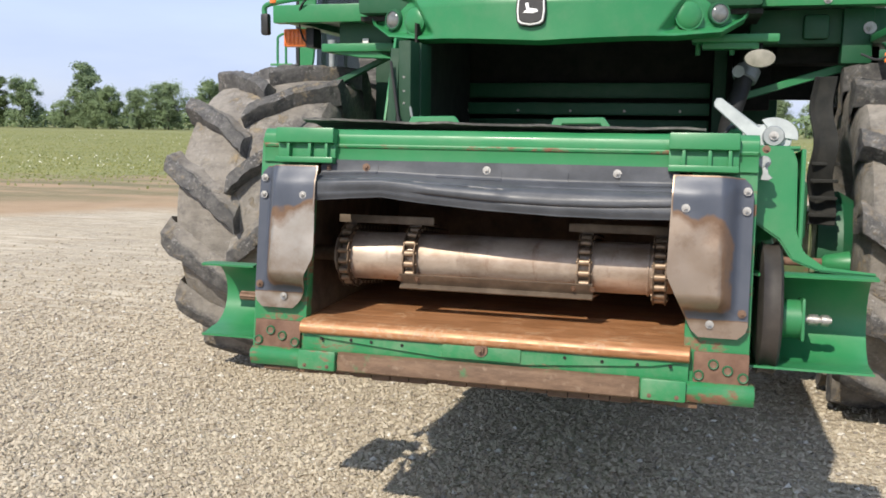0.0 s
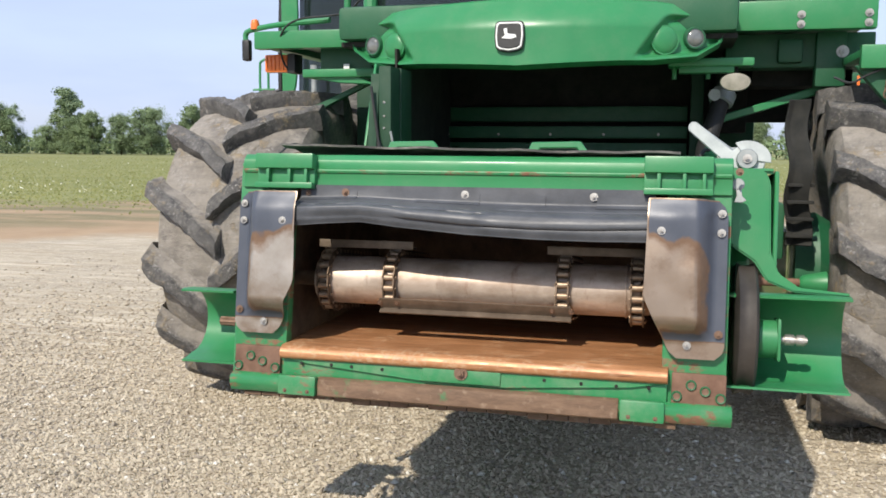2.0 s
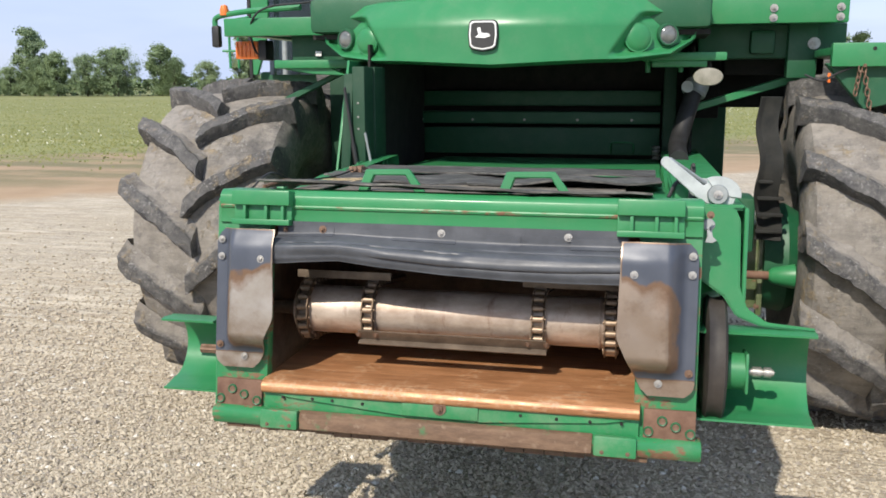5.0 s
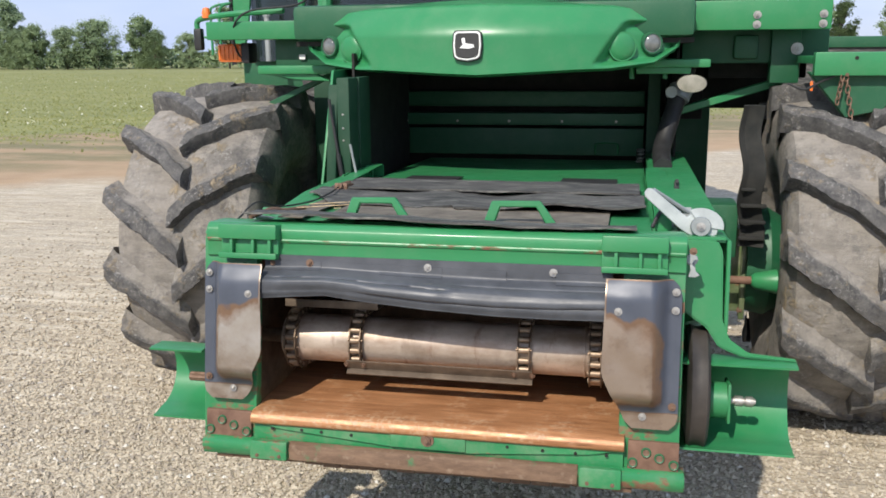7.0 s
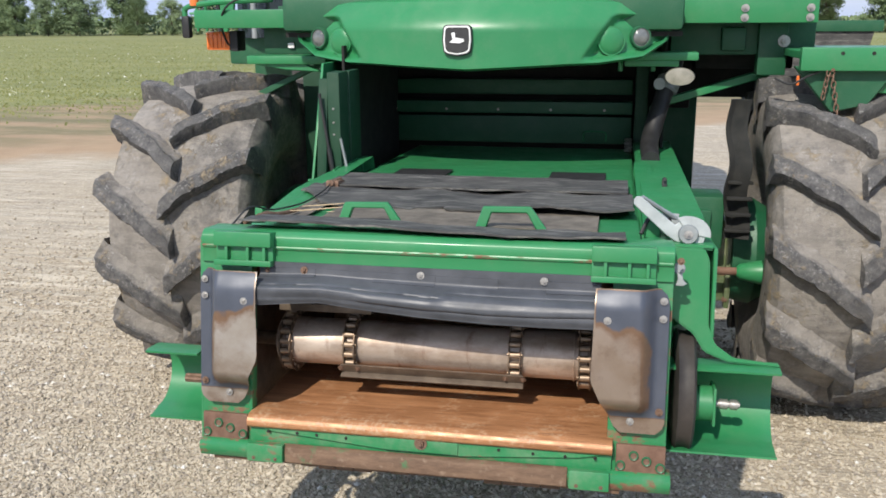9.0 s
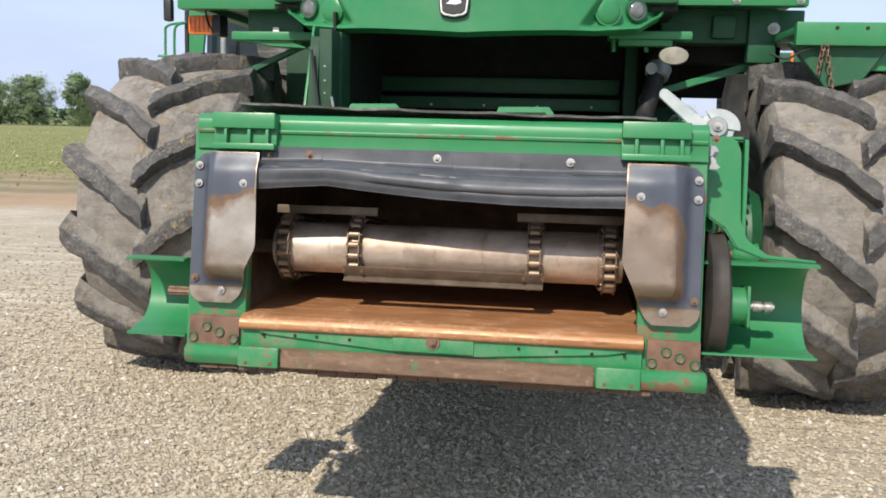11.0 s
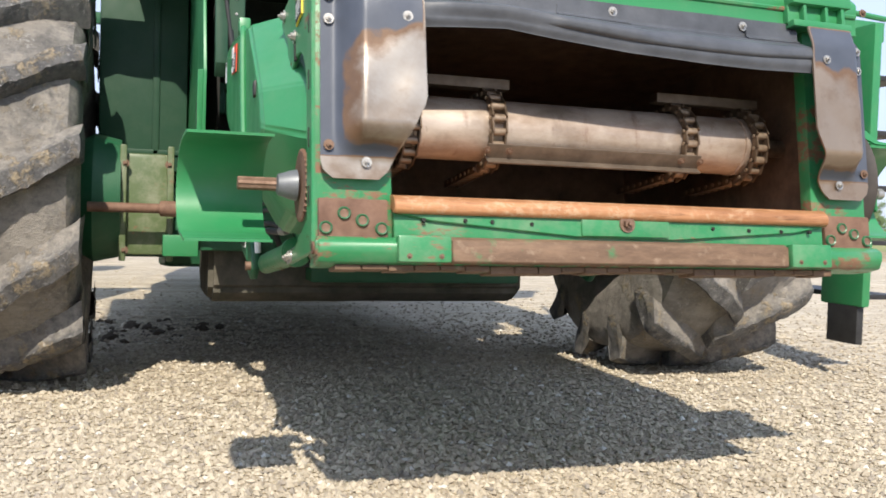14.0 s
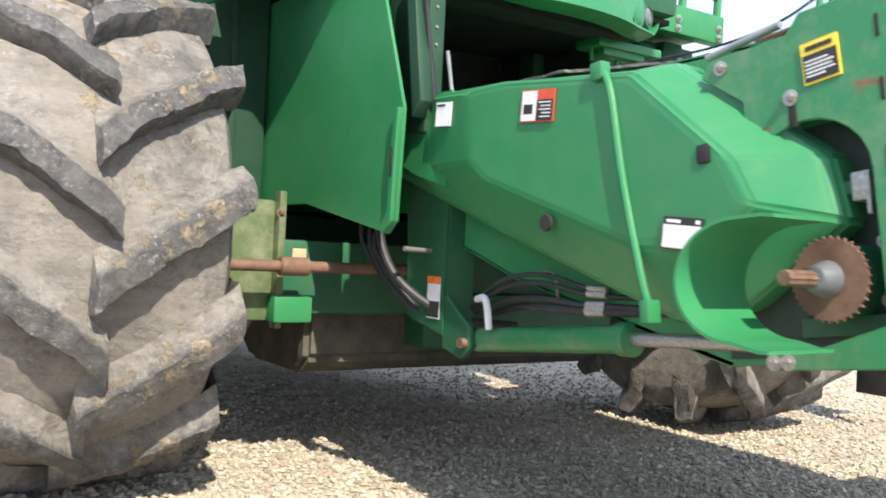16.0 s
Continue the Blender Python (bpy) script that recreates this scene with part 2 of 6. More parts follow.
# near-black green: the shade of the drive recess, put into the colour
recess_shade = plain("recess_shade_green", (0.006, 0.014, 0.009), (0.018, 0.050, 0.028), 0.6, 0.0, 8, 40, 0.3)


def glass_mat():
    m = Mat("dark_cab_glass")
    return m.set((0.03, 0.045, 0.045), 0.05, 0.0, Transmission_Weight=0.6)


cab_glass = glass_mat()


def ground_mat():
    """Gravel in the yard, a bare strip of earth round it, then the field."""
    m = Mat("gravel_earth_and_field")
    geo = m.tree.nodes.new("ShaderNodeNewGeometry").outputs["Position"]
    m.coord = geo
    x, y = m.axis("X"), m.axis("Y")
    wob = m.math("MULTIPLY", m.math("SUBTRACT", m.noise(0.35, 5), 0.5), 4.0)
    # distance outside the yard: far side and left side
    far = m.math("ADD", m.math("ADD", m.math("MULTIPLY", y, 0.86), m.math("MULTIPLY", x, -0.5)), wob)
    back = m.math("ADD", m.math("ADD", m.math("MULTIPLY", y, 0.97), m.math("MULTIPLY", x, 0.26)), wob)
    edge = m.math("MAXIMUM", m.math("SUBTRACT", far, 14.0), m.math("SUBTRACT", back, 23.0))
    near = m.cells(36, out="Color")
    sep = m.tree.nodes.new("ShaderNodeSeparateColor")
    m.put(sep, 0, near)
    stone = m.mix(m.span(sep.outputs[0], 0.0, 1.0), (0.31, 0.255, 0.185), (0.60, 0.53, 0.41))
    stone = m.mix(m.span(sep.outputs[1], 0.80, 0.95, 0, 0.7), stone, (0.22, 0.195, 0.165))
    stone = m.mix(m.span(m.cells(36, "DISTANCE_TO_EDGE"), 0.0, 0.12, 0.55, 0.0), stone, (0.17, 0.14, 0.10))
    fines = m.mix(m.noise(30, 6), (0.40, 0.325, 0.225), (0.57, 0.485, 0.355))
    gravel = m.mix(m.span(m.noise(0.7, 6, 0.65), 0.42, 0.68, 0.05, 0.55), stone, fines)
    gravel = m.mix(m.span(m.noise(0.22, 4), 0.45, 0.75, 0, 0.35), gravel, (0.55, 0.45, 0.30))
    gravel = m.mix(m.span(m.noise(1.6, 5, 0.6, (0.16, 2.6, 1)), 0.52, 0.64, 0, 0.5), gravel, (0.34, 0.265, 0.17))
    gravel = m.mix(m.span(m.noise(7, 9, 0.85), 0.46, 0.66, 0, 0.5), gravel, (0.255, 0.21, 0.155))
    gravel = m.mix(m.span(m.noise(19, 6, 0.85), 0.54, 0.70, 0, 0.55), gravel, (0.60, 0.535, 0.425))
    gravel = m.mix(m.span(m.noise(2.6, 7, 0.75), 0.50, 0.68, 0, 0.42), gravel, (0.27, 0.225, 0.165))
    gravel = m.mix(m.span(m.noise(1.1, 6, 0.7, (0.35, 1.6, 1)), 0.52, 0.66, 0, 0.40), gravel, (0.62, 0.55, 0.43))
    ridges = m.noise(4.2, 5, 0.6, (0.22, 1.5, 1))
    gravel = m.mix(m.math("MULTIPLY", m.span(ridges, 0.50, 0.60, 0, 0.55), m.span(m.noise(0.5, 4), 0.42, 0.58)), gravel, (0.64, 0.565, 0.44))
    # scattered soil; also paints shade under the body into the gravel
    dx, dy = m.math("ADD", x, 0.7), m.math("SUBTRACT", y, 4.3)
    soil_and_shade = m.math("ADD", m.math("MULTIPLY", dx, dx), m.math("MULTIPLY", m.math("MULTIPLY", dy, dy), 0.8))
    soil_and_shade = m.math("MULTIPLY", m.span(soil_and_shade, 0.2, 3.2, 1.0, 0.0), m.span(m.noise(5, 7, 0.75), 0.40, 0.60, 0.0, 0.85))
    gravel = m.mix(soil_and_shade, gravel, (0.085, 0.066, 0.048))
    earth = m.mix(m.noise(1.5, 7), (0.27, 0.175, 0.10), (0.45, 0.325, 0.20))
    earth = m.mix(m.math("MULTIPLY", m.span(edge, 2.0, 5.0), m.span(m.noise(0.5, 6, 0.7, (0.3, 1, 1)), 0.38, 0.56, 0, 0.85)), earth, (0.14, 0.135, 0.06))
    grass = m.mix(m.span(m.noise(0.14, 9, 0.75, (0.5, 1, 1)), 0.35, 0.65), (0.155, 0.175, 0.052), (0.265, 0.26, 0.095))
    grass = m.mix(m.span(m.noise(2.2, 9, 0.9), 0.47, 0.68, 0, 0.7), grass, (0.31, 0.29, 0.13))
    grass = m.mix(m.span(m.noise(5.5, 3, 0.5), 0.70, 0.74, 0, 0.5), grass, (0.62, 0.62, 0.50))
    grass = m.mix(m.span(m.noise(0.45, 8, 0.8, (0.35, 1, 1)), 0.44, 0.66, 0, 0.55), grass, (0.085, 0.115, 0.035))
    col = m.mix(m.span(edge, 0.0, 1.2), gravel, earth)
    col = m.mix(m.span(m.math("ADD", edge, m.span(m.noise(0.6, 7, 0.75, (0.3, 1, 1)), 0.3, 0.7, -4.0, 4.0)), 10.5, 14.5), col, grass)
    ruts = m.noise(1.6, 5, 0.6, (0.16, 2.6, 1))
    bump = m.math("ADD", m.math("ADD", m.cells(36), m.math("MULTIPLY", m.noise(4, 5), 1.6)), m.math("MULTIPLY", m.math("ADD", m.math("MULTIPLY", ruts, 7.0), m.math("MULTIPLY", ridges, 5.0)), m.span(edge, -1.0, 0.0, 1.0, 0.0)))
    return m.set(col, 0.92, 0.0, bump, 0.55, 0.012)


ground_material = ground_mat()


def stone_mat():
    m = Mat("gravel_stones")
    r = m.island()
    col = m.mix(m.span(r, 0.0, 0.8), (0.235, 0.195, 0.145), (0.49, 0.43, 0.335))
    col = m.mix(m.span(r, 0.86, 0.87), col, (0.20, 0.175, 0.15))
    col = m.mix(m.span(r, 0.97, 0.98), col, (0.64, 0.62, 0.57))
    return m.set(m.mix(m.span(m.noise(60, 4), 0.3, 0.7, 0, 0.5), col, (0.50, 0.43, 0.32)), 0.9, 0.0, m.noise(200, 3), 0.2, 0.002)


stone_material = stone_mat()


def leaf_mat(name, a, b):
    m = Mat(name)
    return m.set(m.mix(m.island(), a, b), 0.6, 0.0, Transmission_Weight=0.0)


leaf_a = leaf_mat("summer_leaves", (0.120, 0.180, 0.078), (0.180, 0.245, 0.112))
leaf_b = leaf_mat("pale_leaves", (0.145, 0.205, 0.098), (0.205, 0.27, 0.135))


# ---- mesh helpers ----
def mesh_of(bm, name, smooth=35):
    me = bpy.data.meshes.new(name)
    bmesh.ops.recalc_face_normals(bm, faces=bm.faces[:])
    bm.to_mesh(me)
    bm.free()
    if smooth:
        me.polygons.foreach_set("use_smooth", [True] * len(me.polygons))
        me.set_sharp_from_angle(angle=radians(smooth))
    return me


def part(name, bm, material, parent, label="", at=None, smooth=35):
    """Links a bmesh as one mesh object under a thing or a part."""
    if at is not None:
        bm.transform(at)
    ob = new(name, mesh_of(bm, name, smooth))
    ob.data.materials.append(material)
    ob.parent = parent
    return tagged(ob, label)


def share(name, me, parent, m, label=""):
    """One more object on a mesh that alike pieces share."""
    ob = new(name, me)
    ob.parent = parent
    ob.matrix_basis = m
    return tagged(ob, label)


def join(*bms):
    out = bmesh.new()
    for b in bms:
        me = bpy.data.meshes.new("tmp")
        b.to_mesh(me)
        b.free()
        out.from_mesh(me)
        bpy.data.meshes.remove(me)
    return out


def box(x0, x1, y0, y1, z0, z1, bev=0.004, turn=None):
    bm = bmesh.new()
    bmesh.ops.create_cube(bm, size=1)
    bm.transform(Matrix.Translation(((x0 + x1) / 2, (y0 + y1) / 2, (z0 + z1) / 2)) @ Matrix.Diagonal((abs(x1 - x0), abs(y1 - y0), abs(z1 - z0), 1)))
    if bev:
        bmesh.ops.bevel(bm, geom=bm.edges[:], offset=bev, segments=2, affect="EDGES", profile=0.6)
    if turn is not None:
        bm.transform(turn)
    return bm


def prism(poly, axis, a, b, bev=0.003, segs=1):
    """A polygon in the two other axes, drawn out along one axis from a to b."""
    bm = bmesh.new()

    def place(p, v):
        return {"x": (v, p[0], p[1]), "y": (p[0], v, p[1]), "z": (p[0], p[1], v)}[axis]

    lo = [bm.verts.new(place(p, a)) for p in poly]
    hi = [bm.verts.new(place(p, b)) for p in poly]
    n = len(poly)
    bm.faces.new(lo)
    bm.faces.new(hi[::-1])
    for i in range(n):
        bm.faces.new((lo[i], hi[i], hi[(i + 1) % n], lo[(i + 1) % n]))
    bmesh.ops.recalc_face_normals(bm, faces=bm.faces[:])
    if bev:
        bmesh.ops.bevel(bm, geom=bm.edges[:], offset=bev, segments=segs, affect="EDGES")
    return bm


def rod(p0, p1, r, segs=16, r2=None, bev=0.0):
    p0, p1 = Vector(p0), Vector(p1)
    bm = bmesh.new()
    d = p1 - p0
    bmesh.ops.create_cone(bm, cap_ends=True, segments=segs, radius1=r, radius2=r if r2 is None else r2, depth=d.length)
    if bev:
        rims = [e for e in bm.edges if any(len(f.verts) > 4 for f in e.link_faces)]
        bmesh.ops.bevel(bm, geom=rims, offset=bev, segments=2, affect="EDGES")
    bm.transform(Matrix.Translation((p0 + p1) / 2) @ d.to_track_quat("Z", "Y").to_matrix().to_4x4())
    return bm


def lathe(profile, centre=(0, 0, 0), axis="x", segs=32):
    """Turns a profile of (along, radius) round an axis."""
    bm = bmesh.new()
    rings = []
    for a, r in profile:
        ring = []
        for i in range(segs):
            t = 2 * math.pi * i / segs
            p = {"x": (a, r * math.cos(t), r * math.sin(t)), "y": (r * math.cos(t), a, r * math.sin(t)), "z": (r * math.cos(t), r * math.sin(t), a)}[axis]
            ring.append(bm.verts.new(Vector(p) + Vector(centre)))
        rings.append(ring)
    for q, s in zip(rings, rings[1:]):
        for i in range(segs):
            bm.faces.new((q[i], q[(i + 1) % segs], s[(i + 1) % segs], s[i]))
    bm.faces.new(rings[0])
    bm.faces.new(rings[-1][::-1])
    return bm


def smooth_path(points, steps=6):
    pts = [Vector(p) for p in points]
    if len(pts) < 3:
        return pts
    ext = [pts[0] * 2 - pts[1]] + pts + [pts[-1] * 2 - pts[-2]]
    out = []
    for a, b, c, d in zip(ext, ext[1:], ext[2:], ext[3:]):
        for i in range(steps):
            t = i / steps
            out.append(0.5 * (2 * b + (c - a) * t + (2 * a - 5 * b + 4 * c - d) * t * t + (3 * b - a - 3 * c + d) * t ** 3))
    return out + [pts[-1]]


def tube(points, r, segs=10, steps=6, bend=True):
    pts = smooth_path(points, steps) if bend else [Vector(p) for p in points]
    bm = bmesh.new()
    rings = []
    side = None
    for i, p in enumerate(pts):
        d = (pts[min(i + 1, len(pts) - 1)] - pts[max(i - 1, 0)]).normalized()
        if side is None:
            side = d.orthogonal().normalized()
        side = (side - d * side.dot(d)).normalized()
        up = d.cross(side)
        rings.append([bm.verts.new(p + r * (math.cos(2 * math.pi * k / segs) * side + math.sin(2 * math.pi * k / segs) * up)) for k in range(segs)])
    for q, s in zip(rings, rings[1:]):
        for i in range(segs):
            bm.faces.new((q[i], q[(i + 1) % segs], s[(i + 1) % segs], s[i]))
    bm.faces.new(rings[0])
    bm.faces.new(rings[-1][::-1])
    return bm


def sheet(fn, nu, nv, thick=0.004):
    """A surface fn(u, v), u and v from 0 to 1, given a thickness along its normals."""
    bm = bmesh.new()
    grid = [[bm.verts.new(fn(i / nu, j / nv)) for j in range(nv + 1)] for i in range(nu + 1)]
    for i in range(nu):
        for j in range(nv):
            bm.faces.new((grid[i][j], grid[i + 1][j], grid[i + 1][j + 1], grid[i][j + 1]))
    bmesh.ops.recalc_face_normals(bm, faces=bm.faces[:])
    if thick:
        bmesh.ops.solidify(bm, geom=bm.faces[:], thickness=thick)
    return bm


def ease(a, b, v):
    t = min(1.0, max(0.0, (v - a) / (b - a)))
    return t * t * (3 - 2 * t)


def lerp_table(table, v):
    for (a, p), (b, q) in zip(table, table[1:]):
        if v <= b:
            return p + (q - p) * max(0.0, (v - a) / (b - a))
    return table[-1][1]


def mark(ob, name, fn):
    """A value for each vertex, for wear and dirt."""
    at = ob.data.attributes.new(name, "FLOAT", "POINT")
    at.data.foreach_set("value", [fn(v.co) for v in ob.data.vertices])


def hex_bolt(r=0.0085, h=0.007, ring=1.75):
    bm = join(rod((0, 0, 0), (0, 0, 0.003), r * ring, 14), rod((0, 0, 0.003), (0, 0, 0.003 + h), r, 6), rod((0, 0, 0.003 + h), (0, 0, 0.008 + h), r * 0.5, 8))
    return mesh_of(bm, "bolt", 35)


BOLT = hex_bolt()
BOLT.materials.append(bolt_steel)
BOLT_RUST = hex_bolt()
BOLT_RUST.materials.append(bolt_rust)


def ring_nut():
    """A painted ring round a rusty bolt end."""
    ring = lathe([(0.0, 0.0185), (0.007, 0.0175), (0.009, 0.0155), (0.007, 0.0125), (0.003, 0.012)], (0, 0, 0), "z", 18)
    painted = len(ring.faces)
    me = mesh_of(join(ring, rod((0, 0, 0), (0, 0, 0.005), 0.0122, 12)), "bolt", 40)
    me.materials.append(paint("chipped_green_paint", (0.030, 0.135, 0.060), wear=0.16))
    me.materials.append(bolt_rust)
    for f in me.polygons:
        f.material_index = 0 if f.index < painted else 1
    return me


BOLT_GREEN = ring_nut()
FRONT = Matrix.Rotation(radians(90), 4, "X")  # bolt axis towards -y
LEFT = Matrix.Rotation(radians(-90), 4, "Y")  # bolt axis towards -x

# ---- ground ----
def build_ground():
    bm = bmesh.new()
    rings = [0, 3, 6, 10, 16, 26, 45, 90, 200, 500, 1500, 4000]
    last = None
    for r in rings:
        if r == 0:
            cur = [bm.verts.new((0, 0, 0))]
        else:
            cur = [bm.verts.new((r * math.cos(2 * math.pi * k / 48), r * math.sin(2 * math.pi * k / 48), 0)) for k in range(48)]
        if last:
            for k in range(48):
                if len(last) == 1:
                    bm.faces.new((last[0], cur[k], cur[(k + 1) % 48]))
                else:
                    bm.faces.new((last[k], cur[k], cur[(k + 1) % 48], last[(k + 1) % 48]))
        last = cur
    ob = part("ground", bm, ground_material, None, smooth=0)
    tagged(ob, "pale gravel yard bordered by bare earth and a green field", "ground", kind="structure")


build_ground()

# ---- the combine harvester ----
combine = new("combine_harvester")
tagged(combine, "green combine harvester parked on gravel with its feeder house raised", "combine harvester")

# the feeder house's own frame: x across, y back into it, z up its face
TIP = radians(8.3)
FM = Matrix.Translation((0, -1.048, 0.981)) @ Matrix.Rotation(-TIP, 4, "X")

# side walls, floor and roof of the feeder house, open in front
SIDE = [(0.04, -0.09), (0.04, 0.76), (0.30, 0.775), (3.55, 1.152), (3.58, 0.80), (2.30, 0.60), (1.55, 0.24), (0.62, -0.09)]
feeder = part("feeder_house", join(
    prism(SIDE, "x", -0.80, -0.785), prism(SIDE, "x", 0.785, 0.80),
    prism([(0.02, 0.745), (0.30, 0.765), (3.55, 1.142), (3.55, 1.152), (0.30, 0.775), (0.02, 0.757)], "x", -0.80, 0.80, 0),
    prism([(0.60, -0.092), (1.55, 0.238), (2.30, 0.595), (2.30, 0.605), (1.55, 0.25), (0.60, -0.08)], "x", -0.80, 0.80, 0),
), green, combine, "raised green feeder house with a worn steel mouth", FM)


def f_part(name, bm, material, label="", smooth=35):
    return part(name, bm, material, feeder, label, FM, smooth)


def f_bolt(x, y, z, me=None, turn=FRONT, s=1.0):
    return share("bolt", me or BOLT, feeder, FM @ Matrix.Translation((x, y, z)) @ turn @ Matrix.Diagonal((s, s, s, 1)))


def build_mouth():
    # dark inside
    wall = [(0.05, -0.06), (0.05, 0.735), (1.32, 0.86), (1.32, 0.20), (0.64, -0.06)]
    for b in (prism(wall, "x", -0.783, -0.775, 0), prism(wall, "x", 0.775, 0.783, 0), box(-0.775, 0.775, 1.3, 1.32, 0.17, 0.8, 0), box(-0.775, 0.775, 0.06, 1.3, 0.725, 0.738, 0)):
        f_part("inner_lining", b, brown_inside)
    # face frame: two uprights, top beam, bottom beam
    for s in (-1, 1):
        xs = sorted((s * 0.70, s * 0.915))
        f_part("face_upright", join(box(xs[0], xs[1], 0.0, 0.05, -0.11, 0.70, 0.006), box(*sorted((s * 0.885, s * 0.902)), 0.002, 0.055, -0.10, 0.76, 0.004)), scraped_green, "green upright with scraped paint")
    f_part("top_beam", join(
        prism([(-0.012, 0.655), (-0.012, 0.715), (-0.02, 0.72), (-0.02, 0.762), (0.0, 0.785), (0.14, 0.795), (0.14, 0.775), (0.03, 0.765), (0.03, 0.655)], "x", -0.905, 0.915, 0.003)), green, "green top beam with a folded ridge")
    f_part("ridge", rod((-0.90, -0.012, 0.722), (0.91, -0.012, 0.722), 0.010, 8), scraped_green, "green ridge scraped to rust")
    f_part("bottom_beam", join(
        prism([(0.02, -0.135), (-0.03, -0.128), (-0.045, -0.10), (-0.045, -0.075), (-0.02, -0.058), (0.05, -0.058), (0.09, -0.135)], "x", -0.91, 0.935, 0.004),
        box(-0.915, -0.72, -0.03, 0.08, -0.11, -0.066, 0.008), box(0.74, 0.935, -0.03, 0.08, -0.115, -0.070, 0.008)), scraped_green, "green bottom beam")
    f_part("wear_bar", prism([(-0.053, -0.125), (-0.053, -0.066), (-0.03, -0.054), (-0.02, -0.06), (-0.035, -0.13)], "x", -0.545, 0.56, 0.003), rust_bar, "rusty scraped wear bar")
    wear_rnd = random.Random(4)
    f_part("skid_edge", join(*[box(-0.86 + 0.0735 * k, -0.79 + 0.0735 * k, -0.012, 0.075, -0.139 - wear_rnd.uniform(0.004, 0.016), -0.132, 0.002) for k in range(22)]), rust_bar, "ragged rusty skid edge under the beam")
    for x0, x1 in ((-0.70, -0.55), (0.565, 0.715)):
        f_part("clamp_plate", box(x0, x1, -0.064, -0.03, -0.128, -0.055, 0.008), green_worn)
        for x in (x0 + 0.03, x1 - 0.03):
            f_bolt(x, -0.064, -0.112, BOLT_RUST, s=0.5)
    # lip under the floor plate, with a tapered stiffener and its bolt
    f_part("lower_lip", join(box(-0.70, 0.72, -0.02, 0.02, -0.06, 0.014, 0.004),
        prism([(-0.69, 0.008), (-0.60, -0.012), (-0.16, -0.046), (0.16, -0.050), (0.60, -0.018), (0.715, 0.004), (0.715, 0.012), (-0.69, 0.013)], "y", -0.032, -0.018, 0.003),
        box(-0.145, 0.145, -0.040, -0.02, -0.044, 0.008, 0.006)), green_worn, "green lip with a tapered stiffener")
    f_bolt(0, -0.040, -0.006, BOLT_RUST, s=1.7)
    for x in (-0.62, -0.5, -0.42, -0.30, 0.30, 0.43, 0.55, 0.66):
        f_part("hole", rod((x, -0.036, -0.012 + 0.004 * math.sin(9 * x)), (x, -0.026, -0.012), 0.006, 8), dark_inside)
    # floor plate: rolled front edge, then rising inwards
    prof = [(-0.040, 0.004), (-0.050, 0.014), (-0.052, 0.030), (-0.044, 0.046), (-0.026, 0.057), (0.02, 0.064), (0.30, 0.105), (0.9, 0.20), (0.9, 0.19), (0.30, 0.093), (0.02, 0.045), (-0.02, 0.010)]
    f_part("floor_plate", prism(prof, "x", -0.705, 0.722, 0.002), copper_rust, "rust-brown floor plate polished by crop")
    # rusty corner plates with four bolts each
    for s, xs in ((-1, (-0.905, -0.715)), (1, (0.735, 0.915))):
        f_part("corner_plate", box(*xs, -0.016, 0.004, -0.066, 0.045, 0.006), rust, "rusty corner plate")
        w = xs[1] - xs[0]
        for u, v in ((0.10, 0.25), (0.36, 0.62), (0.62, 0.45), (0.90, 0.25)):
            f_bolt(xs[0] + u * w if s < 0 else xs[1] - (1 - u) * w, -0.016, -0.062 + 0.107 * v, BOLT_GREEN)
    # bracket pads on the top beam
    for x0, x1 in ((-0.835, -0.60), (0.62, 0.85)):
        pad = [box(x0, x1, -0.065, 0.05, 0.725, 0.782, 0.006), box(x0, x1, -0.035, 0.0, 0.655, 0.73, 0.004), box(x0, x1, -0.062, -0.02, 0.650, 0.672, 0.004)]
        pad += [box(x - 0.006, x + 0.006, -0.058, -0.02, 0.66, 0.73, 0.002) for x in (x0 + 0.05, (x0 + x1) / 2 + 0.02, x1 - 0.03)]
        f_part("latch_pad", join(*pad), green, "green ribbed latch pad")


build_mouth()


